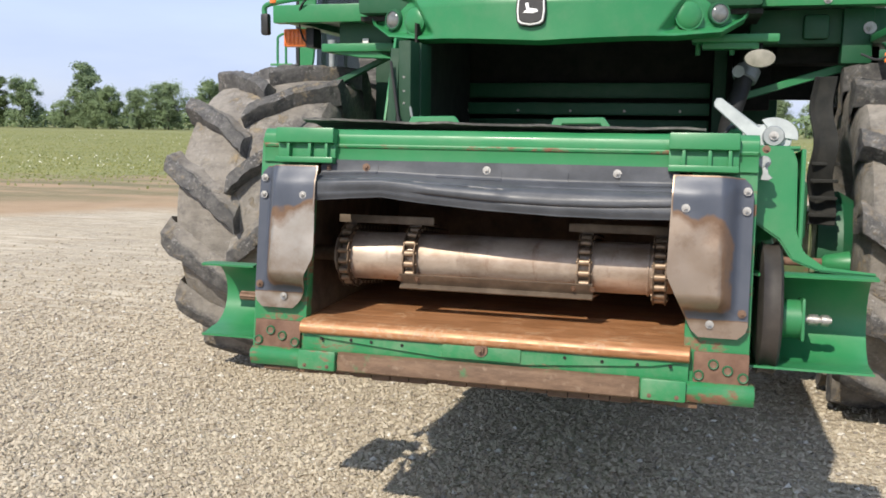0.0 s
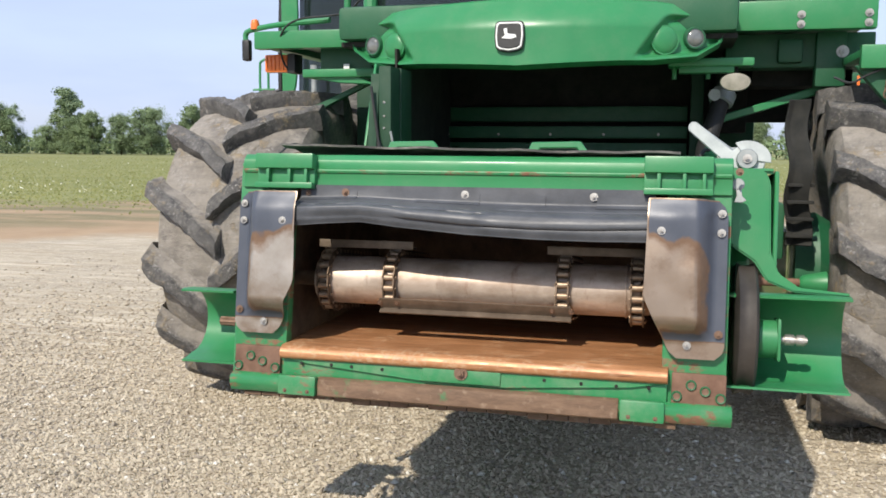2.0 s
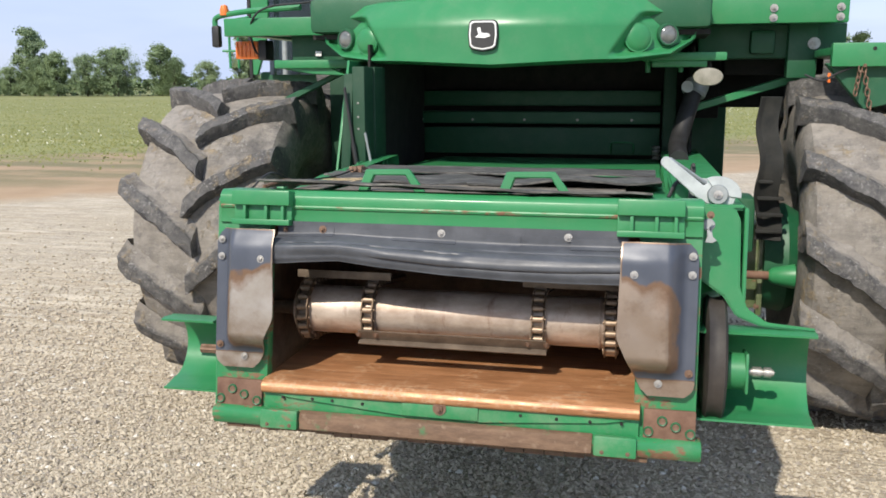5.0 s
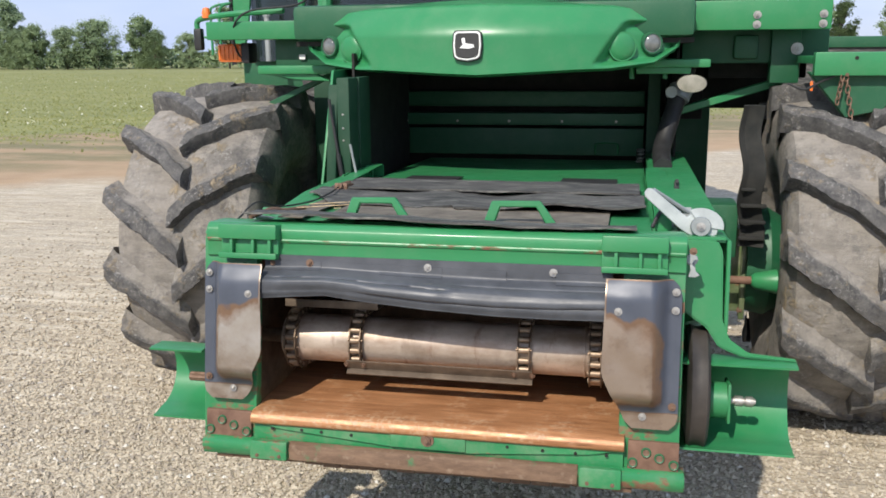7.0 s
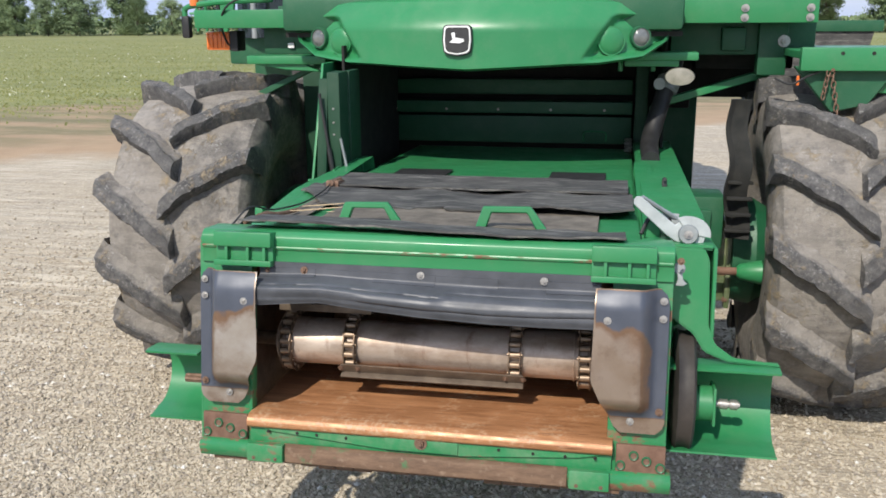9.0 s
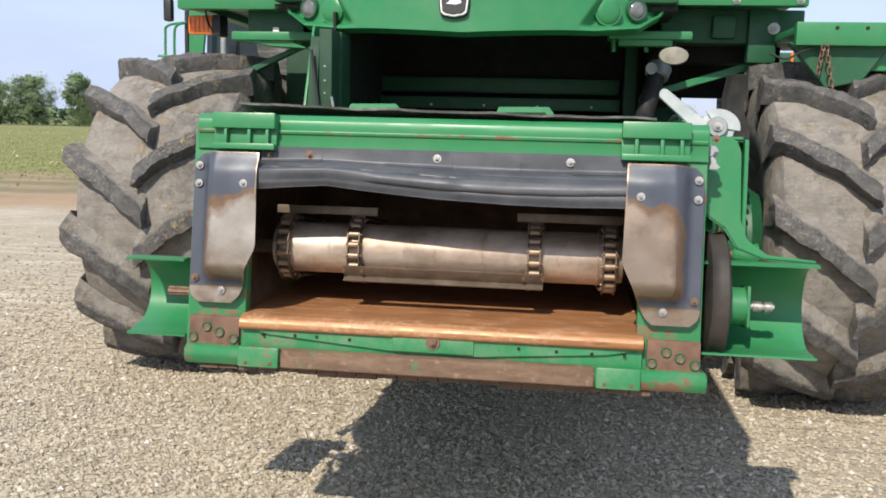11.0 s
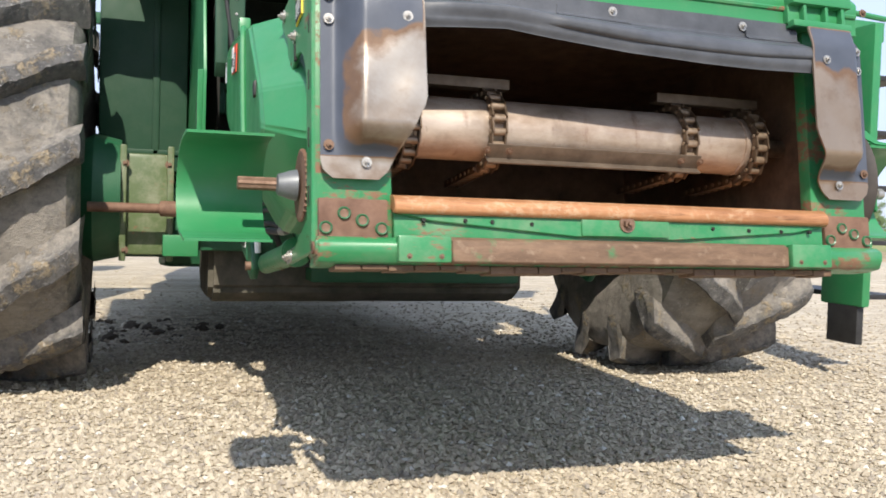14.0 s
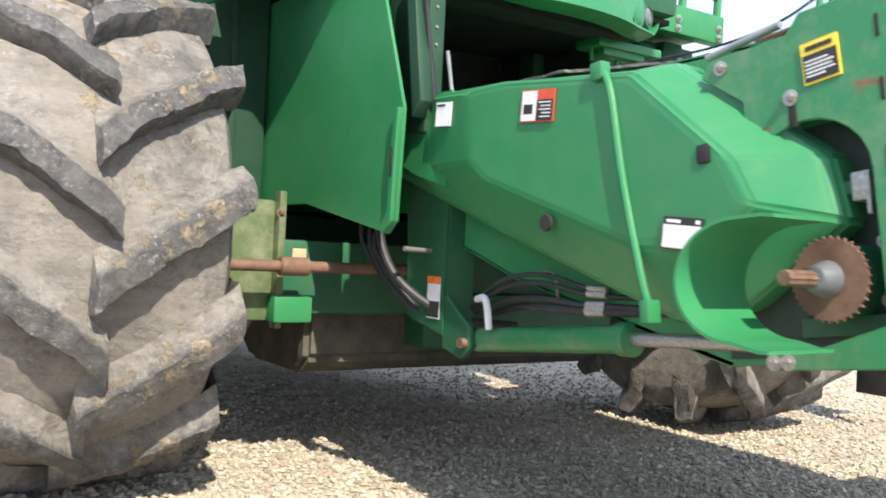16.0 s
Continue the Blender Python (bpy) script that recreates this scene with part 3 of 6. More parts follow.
def build_plate(s):
    """Bulged wear plate beside the mouth: a flat outer flange, a hollow swelling forward, a rounded lower tongue."""
    def inner(z):
        return lerp_table([(0.095, 0.745), (0.12, 0.718), (0.29, 0.637), (0.31, 0.633), (0.64, 0.640)], z)

    def outer(z):
        return lerp_table([(0.095, 0.87), (0.115, 0.895), (0.14, 0.903), (0.58, 0.903), (0.61, 0.895), (0.635, 0.87)], z)

    def swell(x, z):
        side = ease(0.868, 0.800, x)
        low = ease(0.145, 0.235, z - 0.05 * ease(0.74, 0.63, x) * 0)
        top = 1 - 0.25 * ease(0.56, 0.64, z)
        return side * low * top

    def fn(u, v):
        z = 0.095 + v * 0.54
        a, b = inner(z), outer(z)
        x = a + (b - a) * u
        k = swell(x, z)
        dent = 0.006 * noise.noise(Vector((x * 9 + s * 3, z * 9, 1.7)))
        return Vector((s * x, -0.034 - 0.088 * k + dent * k, z))

    ob = f_part("wear_plate", sheet(fn, 34, 48, 0.006), plate_steel, "blue-grey bulged wear plate, worn to bare and rusty steel", 50)
    inv = FM.inverted()

    def wear(co):
        p = inv @ co
        x, z = abs(p.x), p.z
        k = swell(x, z) * ease(0.86, 0.81, x)
        w = k * ease(0.56, 0.45, z + 0.012 * math.sin(55 * x))
        w = 0.72 * w + 0.30 * ease(0.44, 0.28, z) * k
        if z < 0.155:
            w = max(w, 0.62)
        w *= 1 - (0.30 if s > 0 else 0.45) * ease(0.30, 0.50, z) * ease(0.68, 0.78, x)
        return w

    def rimmed(co):
        p = inv @ co
        x, z = abs(p.x), p.z
        band = 0.85 * ease(0.795, 0.812, x) * ease(0.862, 0.842, x) * ease(0.50, 0.40, z) * ease(0.15, 0.20, z)
        w = wear(co) * (1 - band) + 0.46 * band
        rim = max(ease(0.622, 0.634, z) * 0.62, ease(inner(z) + 0.010, inner(z) + 0.003, x) * 0.85 * ease(0.12, 0.2, z))
        return max(w, rim)

    mark(ob, "wear", rimmed)
    for x, y, z, me in ((0.685, -0.118, 0.523, BOLT), (0.882, -0.036, 0.590, BOLT), (0.882, -0.036, 0.525, BOLT), (0.882, -0.036, 0.182, BOLT_RUST), (0.780, -0.036, 0.140, BOLT)):
        f_bolt(s * x, y - 0.004, z, me, s=0.95)


build_plate(-1)
build_plate(1)


def build_flap():
    lower = [(-0.66, 0.506), (-0.52, 0.518), (-0.39, 0.527), (-0.25, 0.512), (0.0, 0.492), (0.25, 0.482), (0.45, 0.480), (0.66, 0.484)]

    def fn(u, v):
        x = -0.66 + 1.32 * u
        z = 0.668 + (lerp_table(lower, x) - 0.668) * v
        y = -0.016 - 0.085 * ease(0.30, 0.62, v) + 0.010 * ease(0.85, 1.0, v)
        one = 0.57 + 0.03 * math.sin(2.2 * x + 0.4)
        two = 0.76 + 0.05 * math.sin(3.0 * x + 1.1)
        on_one, on_two = ease(-0.66, -0.56, x) * ease(0.10, 0.02, x), ease(-0.28, -0.20, x)
        y += 0.010 * on_one * math.exp(-((v - one) / 0.020) ** 2) + 0.010 * on_two * math.exp(-((v - two) / 0.020) ** 2)
        y -= 0.010 * on_one * ease(one, one + 0.06, v) * ease(one + 0.30, one + 0.10, v)
        y -= 0.010 * on_two * ease(two + 0.04, two - 0.02, v) * ease(two - 0.24, two - 0.08, v)
        y += 0.009 * ease(0.04, 0.16, x) * math.exp(-((v - 0.50) / 0.022) ** 2)
        y += 0.005 * noise.noise(Vector((x * 4, v * 2, 0.3)))
        return Vector((x, y, z))

    edges = (-0.655, -0.43, -0.20, 0.04, 0.28, 0.46, 0.655)
    for k, (x0, x1) in enumerate(zip(edges, edges[1:])):
        lift = Vector((0, -0.007 - 0.003 * (k % 2), 0.0))
        f_part("rubber_strip", sheet(lambda u, v: fn((x0 + 0.66 + (x1 - x0) * u) / 1.32, 0.15 + 0.005 * (k % 2) + 0.24 * v) + lift, 12, 8, 0.005), flap_rubber, "", 50)
    f_part("rubber_flap", sheet(fn, 110, 84, 0.006), flap_rubber, "creased blue-grey rubber flap over the mouth", 60)
    for x in (-0.476, -0.015, 0.45):
        f_bolt(x, -0.026, 0.640, BOLT if x > -0.4 else BOLT_RUST, s=1.0)
    f_bolt(-0.625, -0.03, 0.636, BOLT_RUST, s=0.7)


build_flap()

DRUM = Vector((0.0, 0.225, 0.312))


def build_drum():
    f_part("drum", join(
        lathe([(-0.66, 0.05), (-0.655, 0.085), (-0.62, 0.088), (-0.615, 0.096), (0.615, 0.096), (0.62, 0.088), (0.655, 0.085), (0.66, 0.05)], DRUM, segs=48),
        *[lathe([(x - 0.018, 0.096), (x - 0.017, 0.101), (x - 0.012, 0.101), (x - 0.011, 0.096)], DRUM, segs=48) for x in (-0.578, 0.578)]), drum_steel, "tan steel feeder drum polished bright", 30)
    f_part("drum_shaft", rod(DRUM + Vector((-0.775, 0, 0)), DRUM + Vector((0.775, 0, 0)), 0.03, 16), chain_steel)
    # one link of the chain: two rollers' worth of side plates and a roller
    rollers = join(rod((-0.019, 0, 0), (0.019, 0, 0), 0.013, 10), rod((-0.029, 0, 0), (0.029, 0, 0), 0.0065, 8))
    bright = len(rollers.faces)
    link = mesh_of(join(rollers, box(-0.024, -0.019, -0.008, 0.046, -0.012, 0.012, 0), box(0.019, 0.024, -0.008, 0.046, -0.012, 0.012, 0)), "chain_link", 40)
    link.materials.append(chain_steel)
    link.materials.append(roller_steel)
    for f in link.polygons:
        f.material_index = 1 if f.index < bright else 0
    pitch, r = 0.041, 0.113
    for x in (-0.605, -0.335, 0.335, 0.605):
        step = pitch / r
        n = int(math.pi / step) + 1
        for k in range(n + 16):
            a = math.pi / 2 + k * step  # from the top, over the front, to the bottom
            if k < 9:
                y, z, tilt = DRUM.y + (9 - k) * pitch, DRUM.z + r, math.pi
            elif k < 9 + n:
                a = math.pi / 2 + (k - 9) * step
                y, z, tilt = DRUM.y + r * math.cos(a), DRUM.z + r * math.sin(a), a + math.pi / 2
            else:
                y, z, tilt = DRUM.y + (k - 8 - n) * pitch, DRUM.z - r, 0.0
            share("chain_link", link, feeder, FM @ Matrix.Translation((x, y, z)) @ Matrix.Rotation(tilt, 4, "X"))

    def slat(x0, x1, deg, bolts):
        turn = Matrix.Translation(DRUM) @ Matrix.Rotation(radians(deg), 4, "X")
        bm = join(box(x0, x1, -0.135, -0.129, -0.022, 0.024, 0.001), box(x0, x1, -0.160, -0.129, -0.027, -0.021, 0.001), *[box(x - 0.02, x + 0.02, -0.129, -0.113, -0.015, 0.015, 0.001) for x in bolts])
        bm.transform(turn)
        f_part("slat", bm, slat_steel, "brown steel feeder slat")
        for x in bolts:
            for d in (-0.035, 0.035):
                share("bolt", BOLT_RUST, feeder, FM @ turn @ Matrix.Translation((x + d, -0.135, 0.004)) @ FRONT @ Matrix.Diagonal((0.8, 0.8, 0.8, 1)))

    # from the top of the drum round to its underside
    slat(-0.66, -0.265, -86, (-0.605, -0.335))
    slat(0.265, 0.66, -86, (0.335, 0.605))
    slat(-0.37, 0.37, 40, (-0.335, 0.335))
    slat(-0.66, -0.265, 165, (-0.605, -0.335))
    slat(0.265, 0.66, 165, (0.335, 0.605))


build_drum()


def build_cover(s):
    """Moulded shield over the drive at the side of the feeder house, with the round guard of the drive shaft in front."""
    base = [(2.18, 1.07), (1.35, 0.93), (0.83, 0.815), (0.66, 0.79), (0.20, 0.42), (0.17, 0.25), (0.48, 0.06), (0.70, 0.03), (1.56, 0.42), (2.26, 0.76)]
    top = [(1.56, 0.925), (1.32, 0.895), (0.85, 0.785), (0.72, 0.755), (0.40, 0.44), (0.34, 0.31), (0.50, 0.215), (0.74, 0.245), (1.47, 0.575), (1.56, 0.66)]
    bm = bmesh.new()
    rings = []
    for poly, x, k in ((base, 0.80, 0), (base, 0.880, 0), (base, 0.905, 0.035), (top, 1.008, 0), (top, 1.012, 0.08)):
        c = Vector((sum(p[0] for p in poly), sum(p[1] for p in poly))) / len(poly)
        rings.append([bm.verts.new((s * x, p[0] + (c.x - p[0]) * k, p[1] + (c.y - p[1]) * k)) for p in poly])
    n = len(base)
    for q, r in zip(rings, rings[1:]):
        for i in range(n):
            bm.faces.new((q[i], q[(i + 1) % n], r[(i + 1) % n], r[i]))
    bm.faces.new(rings[-1])
    bmesh.ops.recalc_face_normals(bm, faces=bm.faces[:])
    bmesh.ops.bevel(bm, geom=[e for e in bm.edges if len(e.link_faces) == 2], offset=0.012, segments=3, affect="EDGES")
    shield = f_part("drive_shield", bm, green, "smooth moulded green drive shield", 40)
    shield.modifiers.new("even_faces", "WEIGHTED_NORMAL").keep_sharp = True
    rear = prism([(1.70, 0.985), (2.16, 1.055), (2.22, 0.80), (1.98, 0.66), (1.72, 0.56)], "x", *sorted((s * 0.88, s * 0.962)), 0.036, 3)
    part("rear_swelling", rear, green, shield, "", FM, 40)
    # the guard: a sheet rolled about the shaft, open to the front
    cy, cz, r, reach = (0.235, 0.108, 0.143, 0.24) if s < 0 else (0.22, 0.165, 0.165, 0.41)

    def fn(u, v):
        a = radians(-118 + 236 * u) if s > 0 else radians(-104 + 222 * u)
        y, z = cy + r * math.cos(a) * 1.15, cz + r * math.sin(a)
        flare = 0.03 * (ease(0.9, 1.0, u) + ease(0.1, 0.0, u))
        x = (1.0 if s < 0 else 0.92) + reach * v + 0.012 * math.cos(a) * ease(0.9, 1, v)
        return Vector((s * x, y - flare, z + (flare * 0.25 if u > 0.5 else -flare * 0.9)))

    f_part("shaft_guard", sheet(fn, 30, 8, 0.008), green, "curved green drive shaft guard", 50)
    return s


def build_left_drive():
    build_cover(-1)
    f_part("strap", tube([(-1.012, 0.84, 0.80), (-1.018, 0.80, 0.72), (-1.018, 0.77, 0.45), (-1.012, 0.72, 0.14), (-0.99, 0.705, 0.05)], 0.012, 8), green)
    for b in (box(-1.03, -0.99, 0.82, 0.87, 0.765, 0.82, 0.006), box(-1.03, -0.98, 0.69, 0.725, 0.035, 0.10, 0.005)):
        f_part("strap_end", b, green)
    # rusty sprocket, hub and splined shaft
    teeth = []
    for k in range(34):
        for da, rr in ((-0.25, 0.098), (0.0, 0.106), (0.25, 0.098)):
            a = 2 * math.pi * (k + da) / 34
            teeth.append((0.215 + rr * math.cos(a), 0.115 + rr * math.sin(a)))
    f_part("sprocket", prism(teeth, "x", -0.916, -0.907, 0), rust, "rusty toothed sprocket", 0)
    f_part("hub", lathe([(-0.985, 0.018), (-0.98, 0.030), (-0.95, 0.040), (-0.926, 0.046), (-0.92, 0.03)], (0, 0.215, 0.115), segs=24), plain("grey_cast_iron", (0.10, 0.11, 0.12), (0.20, 0.21, 0.22), 0.5, 0.4))
    splines = [(0.215 + (0.020 if k % 2 else 0.0165) * math.cos(math.pi * (k + 0.5 * (k % 2)) / 9), 0.115 + (0.020 if k % 2 else 0.0165) * math.sin(math.pi * (k + 0.5 * (k % 2)) / 9)) for k in range(18)]
    f_part("splined_shaft", prism(splines, "x", -1.092, -0.92, 0.001), bolt_rust, "rusty splined shaft")
    # side plate with the arch cut out of it, and the arm of the tilt frame
    arch = [(0.248 + 0.165 * math.cos(radians(a)), 0.36 + 0.15 * math.sin(radians(a))) for a in range(180, -1, -15)]
    f_part("side_plate", prism([(0.0, -0.10), (0.0, 0.75), (0.10, 0.785), (0.24, 0.785), (0.28, 0.74), (0.52, 0.74), (0.55, 0.70), (0.42, 0.60), (0.42, 0.36)] + arch[::-1][1:-1] + [(0.083, 0.36), (0.078, 0.0), (0.28, -0.055), (0.40, -0.065), (0.40, -0.10)], "x", -0.920, -0.906, 0.004), green_worn, "green side plate with an arched opening")
    for y, z in ((0.275, 0.575), (0.48, 0.71), (0.34, -0.08), (0.38, -0.08)):
        f_bolt(-0.921, y, z, BOLT, LEFT, 1.4)
    for b in [box(-0.923, -0.915, 0.262, 0.285, 0.50, 0.555, 0.004)] + [box(-0.9225, -0.915, 0.036, 0.045, z, z + 0.055, 0.002) for z in (0.03, 0.19, 0.35, 0.51, 0.66)]:
        f_part("slot", b, dark_inside)
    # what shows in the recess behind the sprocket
    # wall painted as dark as the shade in this deep recess
    f_part("recess_wall", box(-0.808, -0.802, 0.052, 0.60, -0.07, 0.52, 0), recess_shade, "green recess wall with the shade in its colour")
    f_part("tensioner_arm", join(box(-0.868, -0.852, 0.12, 0.40, 0.318, 0.350, 0.004), box(-0.868, -0.80, 0.37, 0.40, 0.318, 0.350, 0.004)), green_dark)
    f_part("tensioner_block", join(box(-0.892, -0.80, 0.105, 0.155, 0.295, 0.365, 0.006), rod((-0.895, 0.11, 0.36), (-0.895, 0.11, 0.26), 0.006, 10)), bolt_steel, "grey steel tensioner block")
    f_part("idler", lathe([(-0.88, 0.012), (-0.88, 0.034), (-0.85, 0.034), (-0.85, 0.012)], (0, 0.30, 0.43), segs=24), bolt_rust)
    f_part("bearing_plate", join(lathe([(-0.86, 0.04), (-0.86, 0.085), (-0.80, 0.095)], (0, 0.215, 0.115), segs=28), box(-0.83, -0.80, 0.08, 0.36, -0.02, 0.03, 0.006)), green_dark, "dark green bearing housing")
    for y, z in ((0.12, 0.20), (0.12, 0.06), (0.17, -0.03), (0.10, 0.245)):
        f_bolt(-0.83, y, z, BOLT, LEFT, 1.2)
    f_part("pipe_hole", rod((-0.920, 0.0, -0.088), (-0.912, 0.0, -0.088), 0.017, 16), rust, "rusty open pipe end")
    f_part("tilt_rod", rod((-0.86, 0.33, 0.795), (-0.86, 0.57, 0.775), 0.011, 12), silver)
    # decals, tilted with the sheet metal under them
    def decal(name, x, cy, cz, w, h, slope, mat, label, pieces=()):
        turn = FM @ Matrix.Translation((x, cy, cz)) @ Matrix.Rotation(math.atan(slope), 4, "X")
        base = part(name, box(-0.002, 0.002, -w / 2, w / 2, -h / 2, h / 2, 0), mat, feeder, label, turn)
        for nm, m, proud, y0, y1, z0, z1 in pieces:
            part(nm, box(-0.003 - proud, -0.0022, y0 * w, y1 * w, z0 * h, z1 * h, 0), m, base, "", turn)

    lines = [("text_bar", white_paint, 0.002, 0.40 - v, 0.40, 0.02 - 0.09 * k, 0.055 - 0.09 * k) for k, v in enumerate((0.62, 0.76, 0.70, 0.78, 0.52))]
    decal("warning_decal", -0.923, 0.185, 0.647, 0.10, 0.105, -0.05, yellow_paint, "yellow and black warning decal",
        [("decal_panel", black, 0.001, -0.45, 0.45, -0.45, 0.20), ("text_bar", black, 0.001, -0.36, 0.36, 0.29, 0.40)] + lines)
    decal("hazard_decal", -1.017, 1.129, 0.760, 0.165, 0.105, 0.21, red_paint, "red, white and black hazard decal",
        [("decal_panel", white_paint, 0.001, 0.03, 0.47, -0.46, 0.46), ("decal_panel", black, 0.001, -0.47, 0.0, -0.46, 0.18), ("pictogram", black, 0.002, 0.12, 0.40, -0.25, 0.05)]
        + [("text_bar", white_paint, 0.002, -0.42, -0.42 + v, 0.08 - 0.11 * k, 0.115 - 0.11 * k) for k, v in enumerate((0.36, 0.30, 0.34, 0.26, 0.32))])
    decal("white_label", -0.996, 1.70, 0.875, 0.10, 0.09, 0.21, white_paint, "small white label", [("text_bar", black, 0.001, -0.1, 0.42, 0.33, 0.42)])
    decal("white_label", -1.018, 0.566, 0.266, 0.135, 0.088, 0.21, black, "white label in a black border", [("decal_panel", white_paint, 0.001, -0.47, 0.47, -0.45, 0.26), ("text_bar", white_paint, 0.001, 0.05, 0.40, 0.32, 0.42), ("text_bar", white_paint, 0.001, -0.44, -0.34, 0.32, 0.44)])
    f_part("latch_recess", box(-1.020, -1.010, 0.46, 0.50, 0.44, 0.49, 0.008), black)
    f_part("drain_hole", lathe([(-1.018, 0.016), (-1.018, 0.026), (-1.008, 0.028)], (0, 1.12, 0.375), segs=20), dark_inside)


def build_right_drive():
    build_cover(1)
    f_part("front_cover", prism([(0.917, 0.765), (1.035, 0.765), (1.055, 0.72), (1.062, 0.47), (1.09, 0.40), (1.16, 0.352), (1.33, 0.338), (1.33, 0.325), (1.14, 0.335), (1.05, 0.37), (1.005, 0.44), (0.917, 0.50)], "y", 0.165, 0.19, 0.006, 2), green, "green front cover flowing into the shaft guard")
    f_part("cover_top", prism([(0.19, 0.775), (0.19, 0.755), (3.45, 1.160), (3.45, 1.215), (0.75, 0.865), (0.45, 0.80)], "x", 0.815, 1.075, 0.01, 2), green, "green cover beside the feeder roof")
    f_part("cover_side", prism([(0.19, 0.765), (0.80, 0.80), (0.90, 0.55), (0.19, 0.42)], "x", 1.07, 1.085, 0.004), green)
    f_part("belt_pulley", lathe([(0.94, 0.05), (0.945, 0.225), (0.955, 0.24), (0.97, 0.232), (0.99, 0.232), (1.01, 0.24), (1.02, 0.225), (1.025, 0.05)], (0, 0.27, 0.195), segs=48), plain("dark_worn_pulley", (0.020, 0.017, 0.015), (0.060, 0.050, 0.043), 0.6, 0.1, 6, 60, 0.2), "dark worn belt pulley")
    f_part("gearbox", join(lathe([(1.02, 0.05), (1.03, 0.068), (1.09, 0.068), (1.10, 0.055)], (0, 0.20, 0.165), segs=24), box(1.088, 1.102, 0.13, 0.27, 0.09, 0.24, 0.01)), green)
    f_part("splined_shaft", join(rod((1.09, 0.20, 0.165), (1.195, 0.20, 0.165), 0.014, 16, bev=0.003), rod((1.12, 0.20, 0.165), (1.15, 0.20, 0.165), 0.020, 16), rod((1.16, 0.20, 0.165), (1.185, 0.20, 0.165), 0.020, 16)), bolt_steel, "worn splined shaft")
    # grey coupler latch on the top corner
    f_part("latch_lever", prism([(0.765, 0.938), (0.775, 0.952), (0.792, 0.952), (0.925, 0.845), (0.945, 0.862), (0.985, 0.866), (1.022, 0.845), (1.042, 0.812), (1.035, 0.780), (0.985, 0.765), (0.93, 0.782), (0.895, 0.805), (0.766, 0.920)], "y", 0.236, 0.246, 0.003), pale_zinc, "pale galvanised latch lever")
    f_part("latch_flange", prism([(0.770, 0.932), (0.790, 0.950), (0.925, 0.845), (0.905, 0.826)], "y", 0.246, 0.290, 0.002), pale_zinc)
    f_part("latch_bracket", join(
        box(0.945, 1.030, 0.250, 0.400, 0.842, 0.850, 0.002), box(0.945, 0.953, 0.250, 0.400, 0.790, 0.846, 0.002), box(0.870, 0.950, 0.392, 0.400, 0.800, 0.880, 0.002),
        rod((0.80, 0.30, 0.945), (0.955, 0.41, 0.850), 0.010, 8)), silver, "folded galvanised latch bracket")
    f_part("cam_sector", prism([(0.975, 0.812)] + [(0.975 + 0.085 * math.cos(radians(d)), 0.812 + 0.070 * math.sin(radians(d))) for d in range(-10, 121, 13)], "y", 0.229, 0.235, 0.002), pale_zinc, "galvanised cam sector")
    f_part("latch_valve", join(box(0.815, 0.875, 0.33, 0.43, 0.785, 0.850, 0.006), rod((0.845, 0.36, 0.850), (0.845, 0.36, 0.875), 0.016, 12)), green, "small green latch valve block")
    f_part("valve_hose", tube([(0.850, 0.42, 0.82), (0.885, 0.46, 0.86), (0.910, 0.42, 0.87), (0.905, 0.34, 0.80)], 0.011, 8), black)
    f_part("cover_clip", join(box(0.93, 0.955, 1.42, 1.46, 0.945, 0.985, 0.004), rod((0.942, 1.40, 0.99), (0.942, 1.48, 0.99), 0.010, 8)), black)
    f_part("latch_cam", lathe([(0.200, 0.010), (0.200, 0.034), (0.206, 0.038), (0.222, 0.038), (0.228, 0.034), (0.228, 0.010)], (0.975, 0.012, 0.812), "y", 28), silver, "round galvanised latch plate")
    f_bolt(0.975, 0.208, 0.812, BOLT, s=1.1)
    f_part("control_cable", tube([(0.80, 0.30, 0.80), (0.83, 0.33, 0.86), (0.87, 0.40, 0.85), (0.88, 0.55, 0.83), (0.86, 0.80, 0.86)], 0.008, 8), black)
    f_part("latch_hook", join(lathe([(-0.02, 0.026), (-0.015, 0.03), (-0.005, 0.03), (0.0, 0.026)], (0.935, 0, 0.735), "y", 20), prism([(0.925, 0.72), (0.95, 0.72), (0.955, 0.68), (0.975, 0.66), (0.955, 0.648), (0.918, 0.65), (0.93, 0.68)], "y", -0.02, -0.008, 0.002)), silver, "zinc latch hook").matrix_basis = FM @ Matrix.Translation((0.935, 0, 0.735)) @ Matrix.Diagonal((0.75, 1, 0.72, 1)) @ Matrix.Translation((-0.935, 0, -0.735)) @ FM.inverted()
    f_bolt(0.935, -0.022, 0.735, BOLT_RUST, s=0.9)


build_left_drive()
build_right_drive()


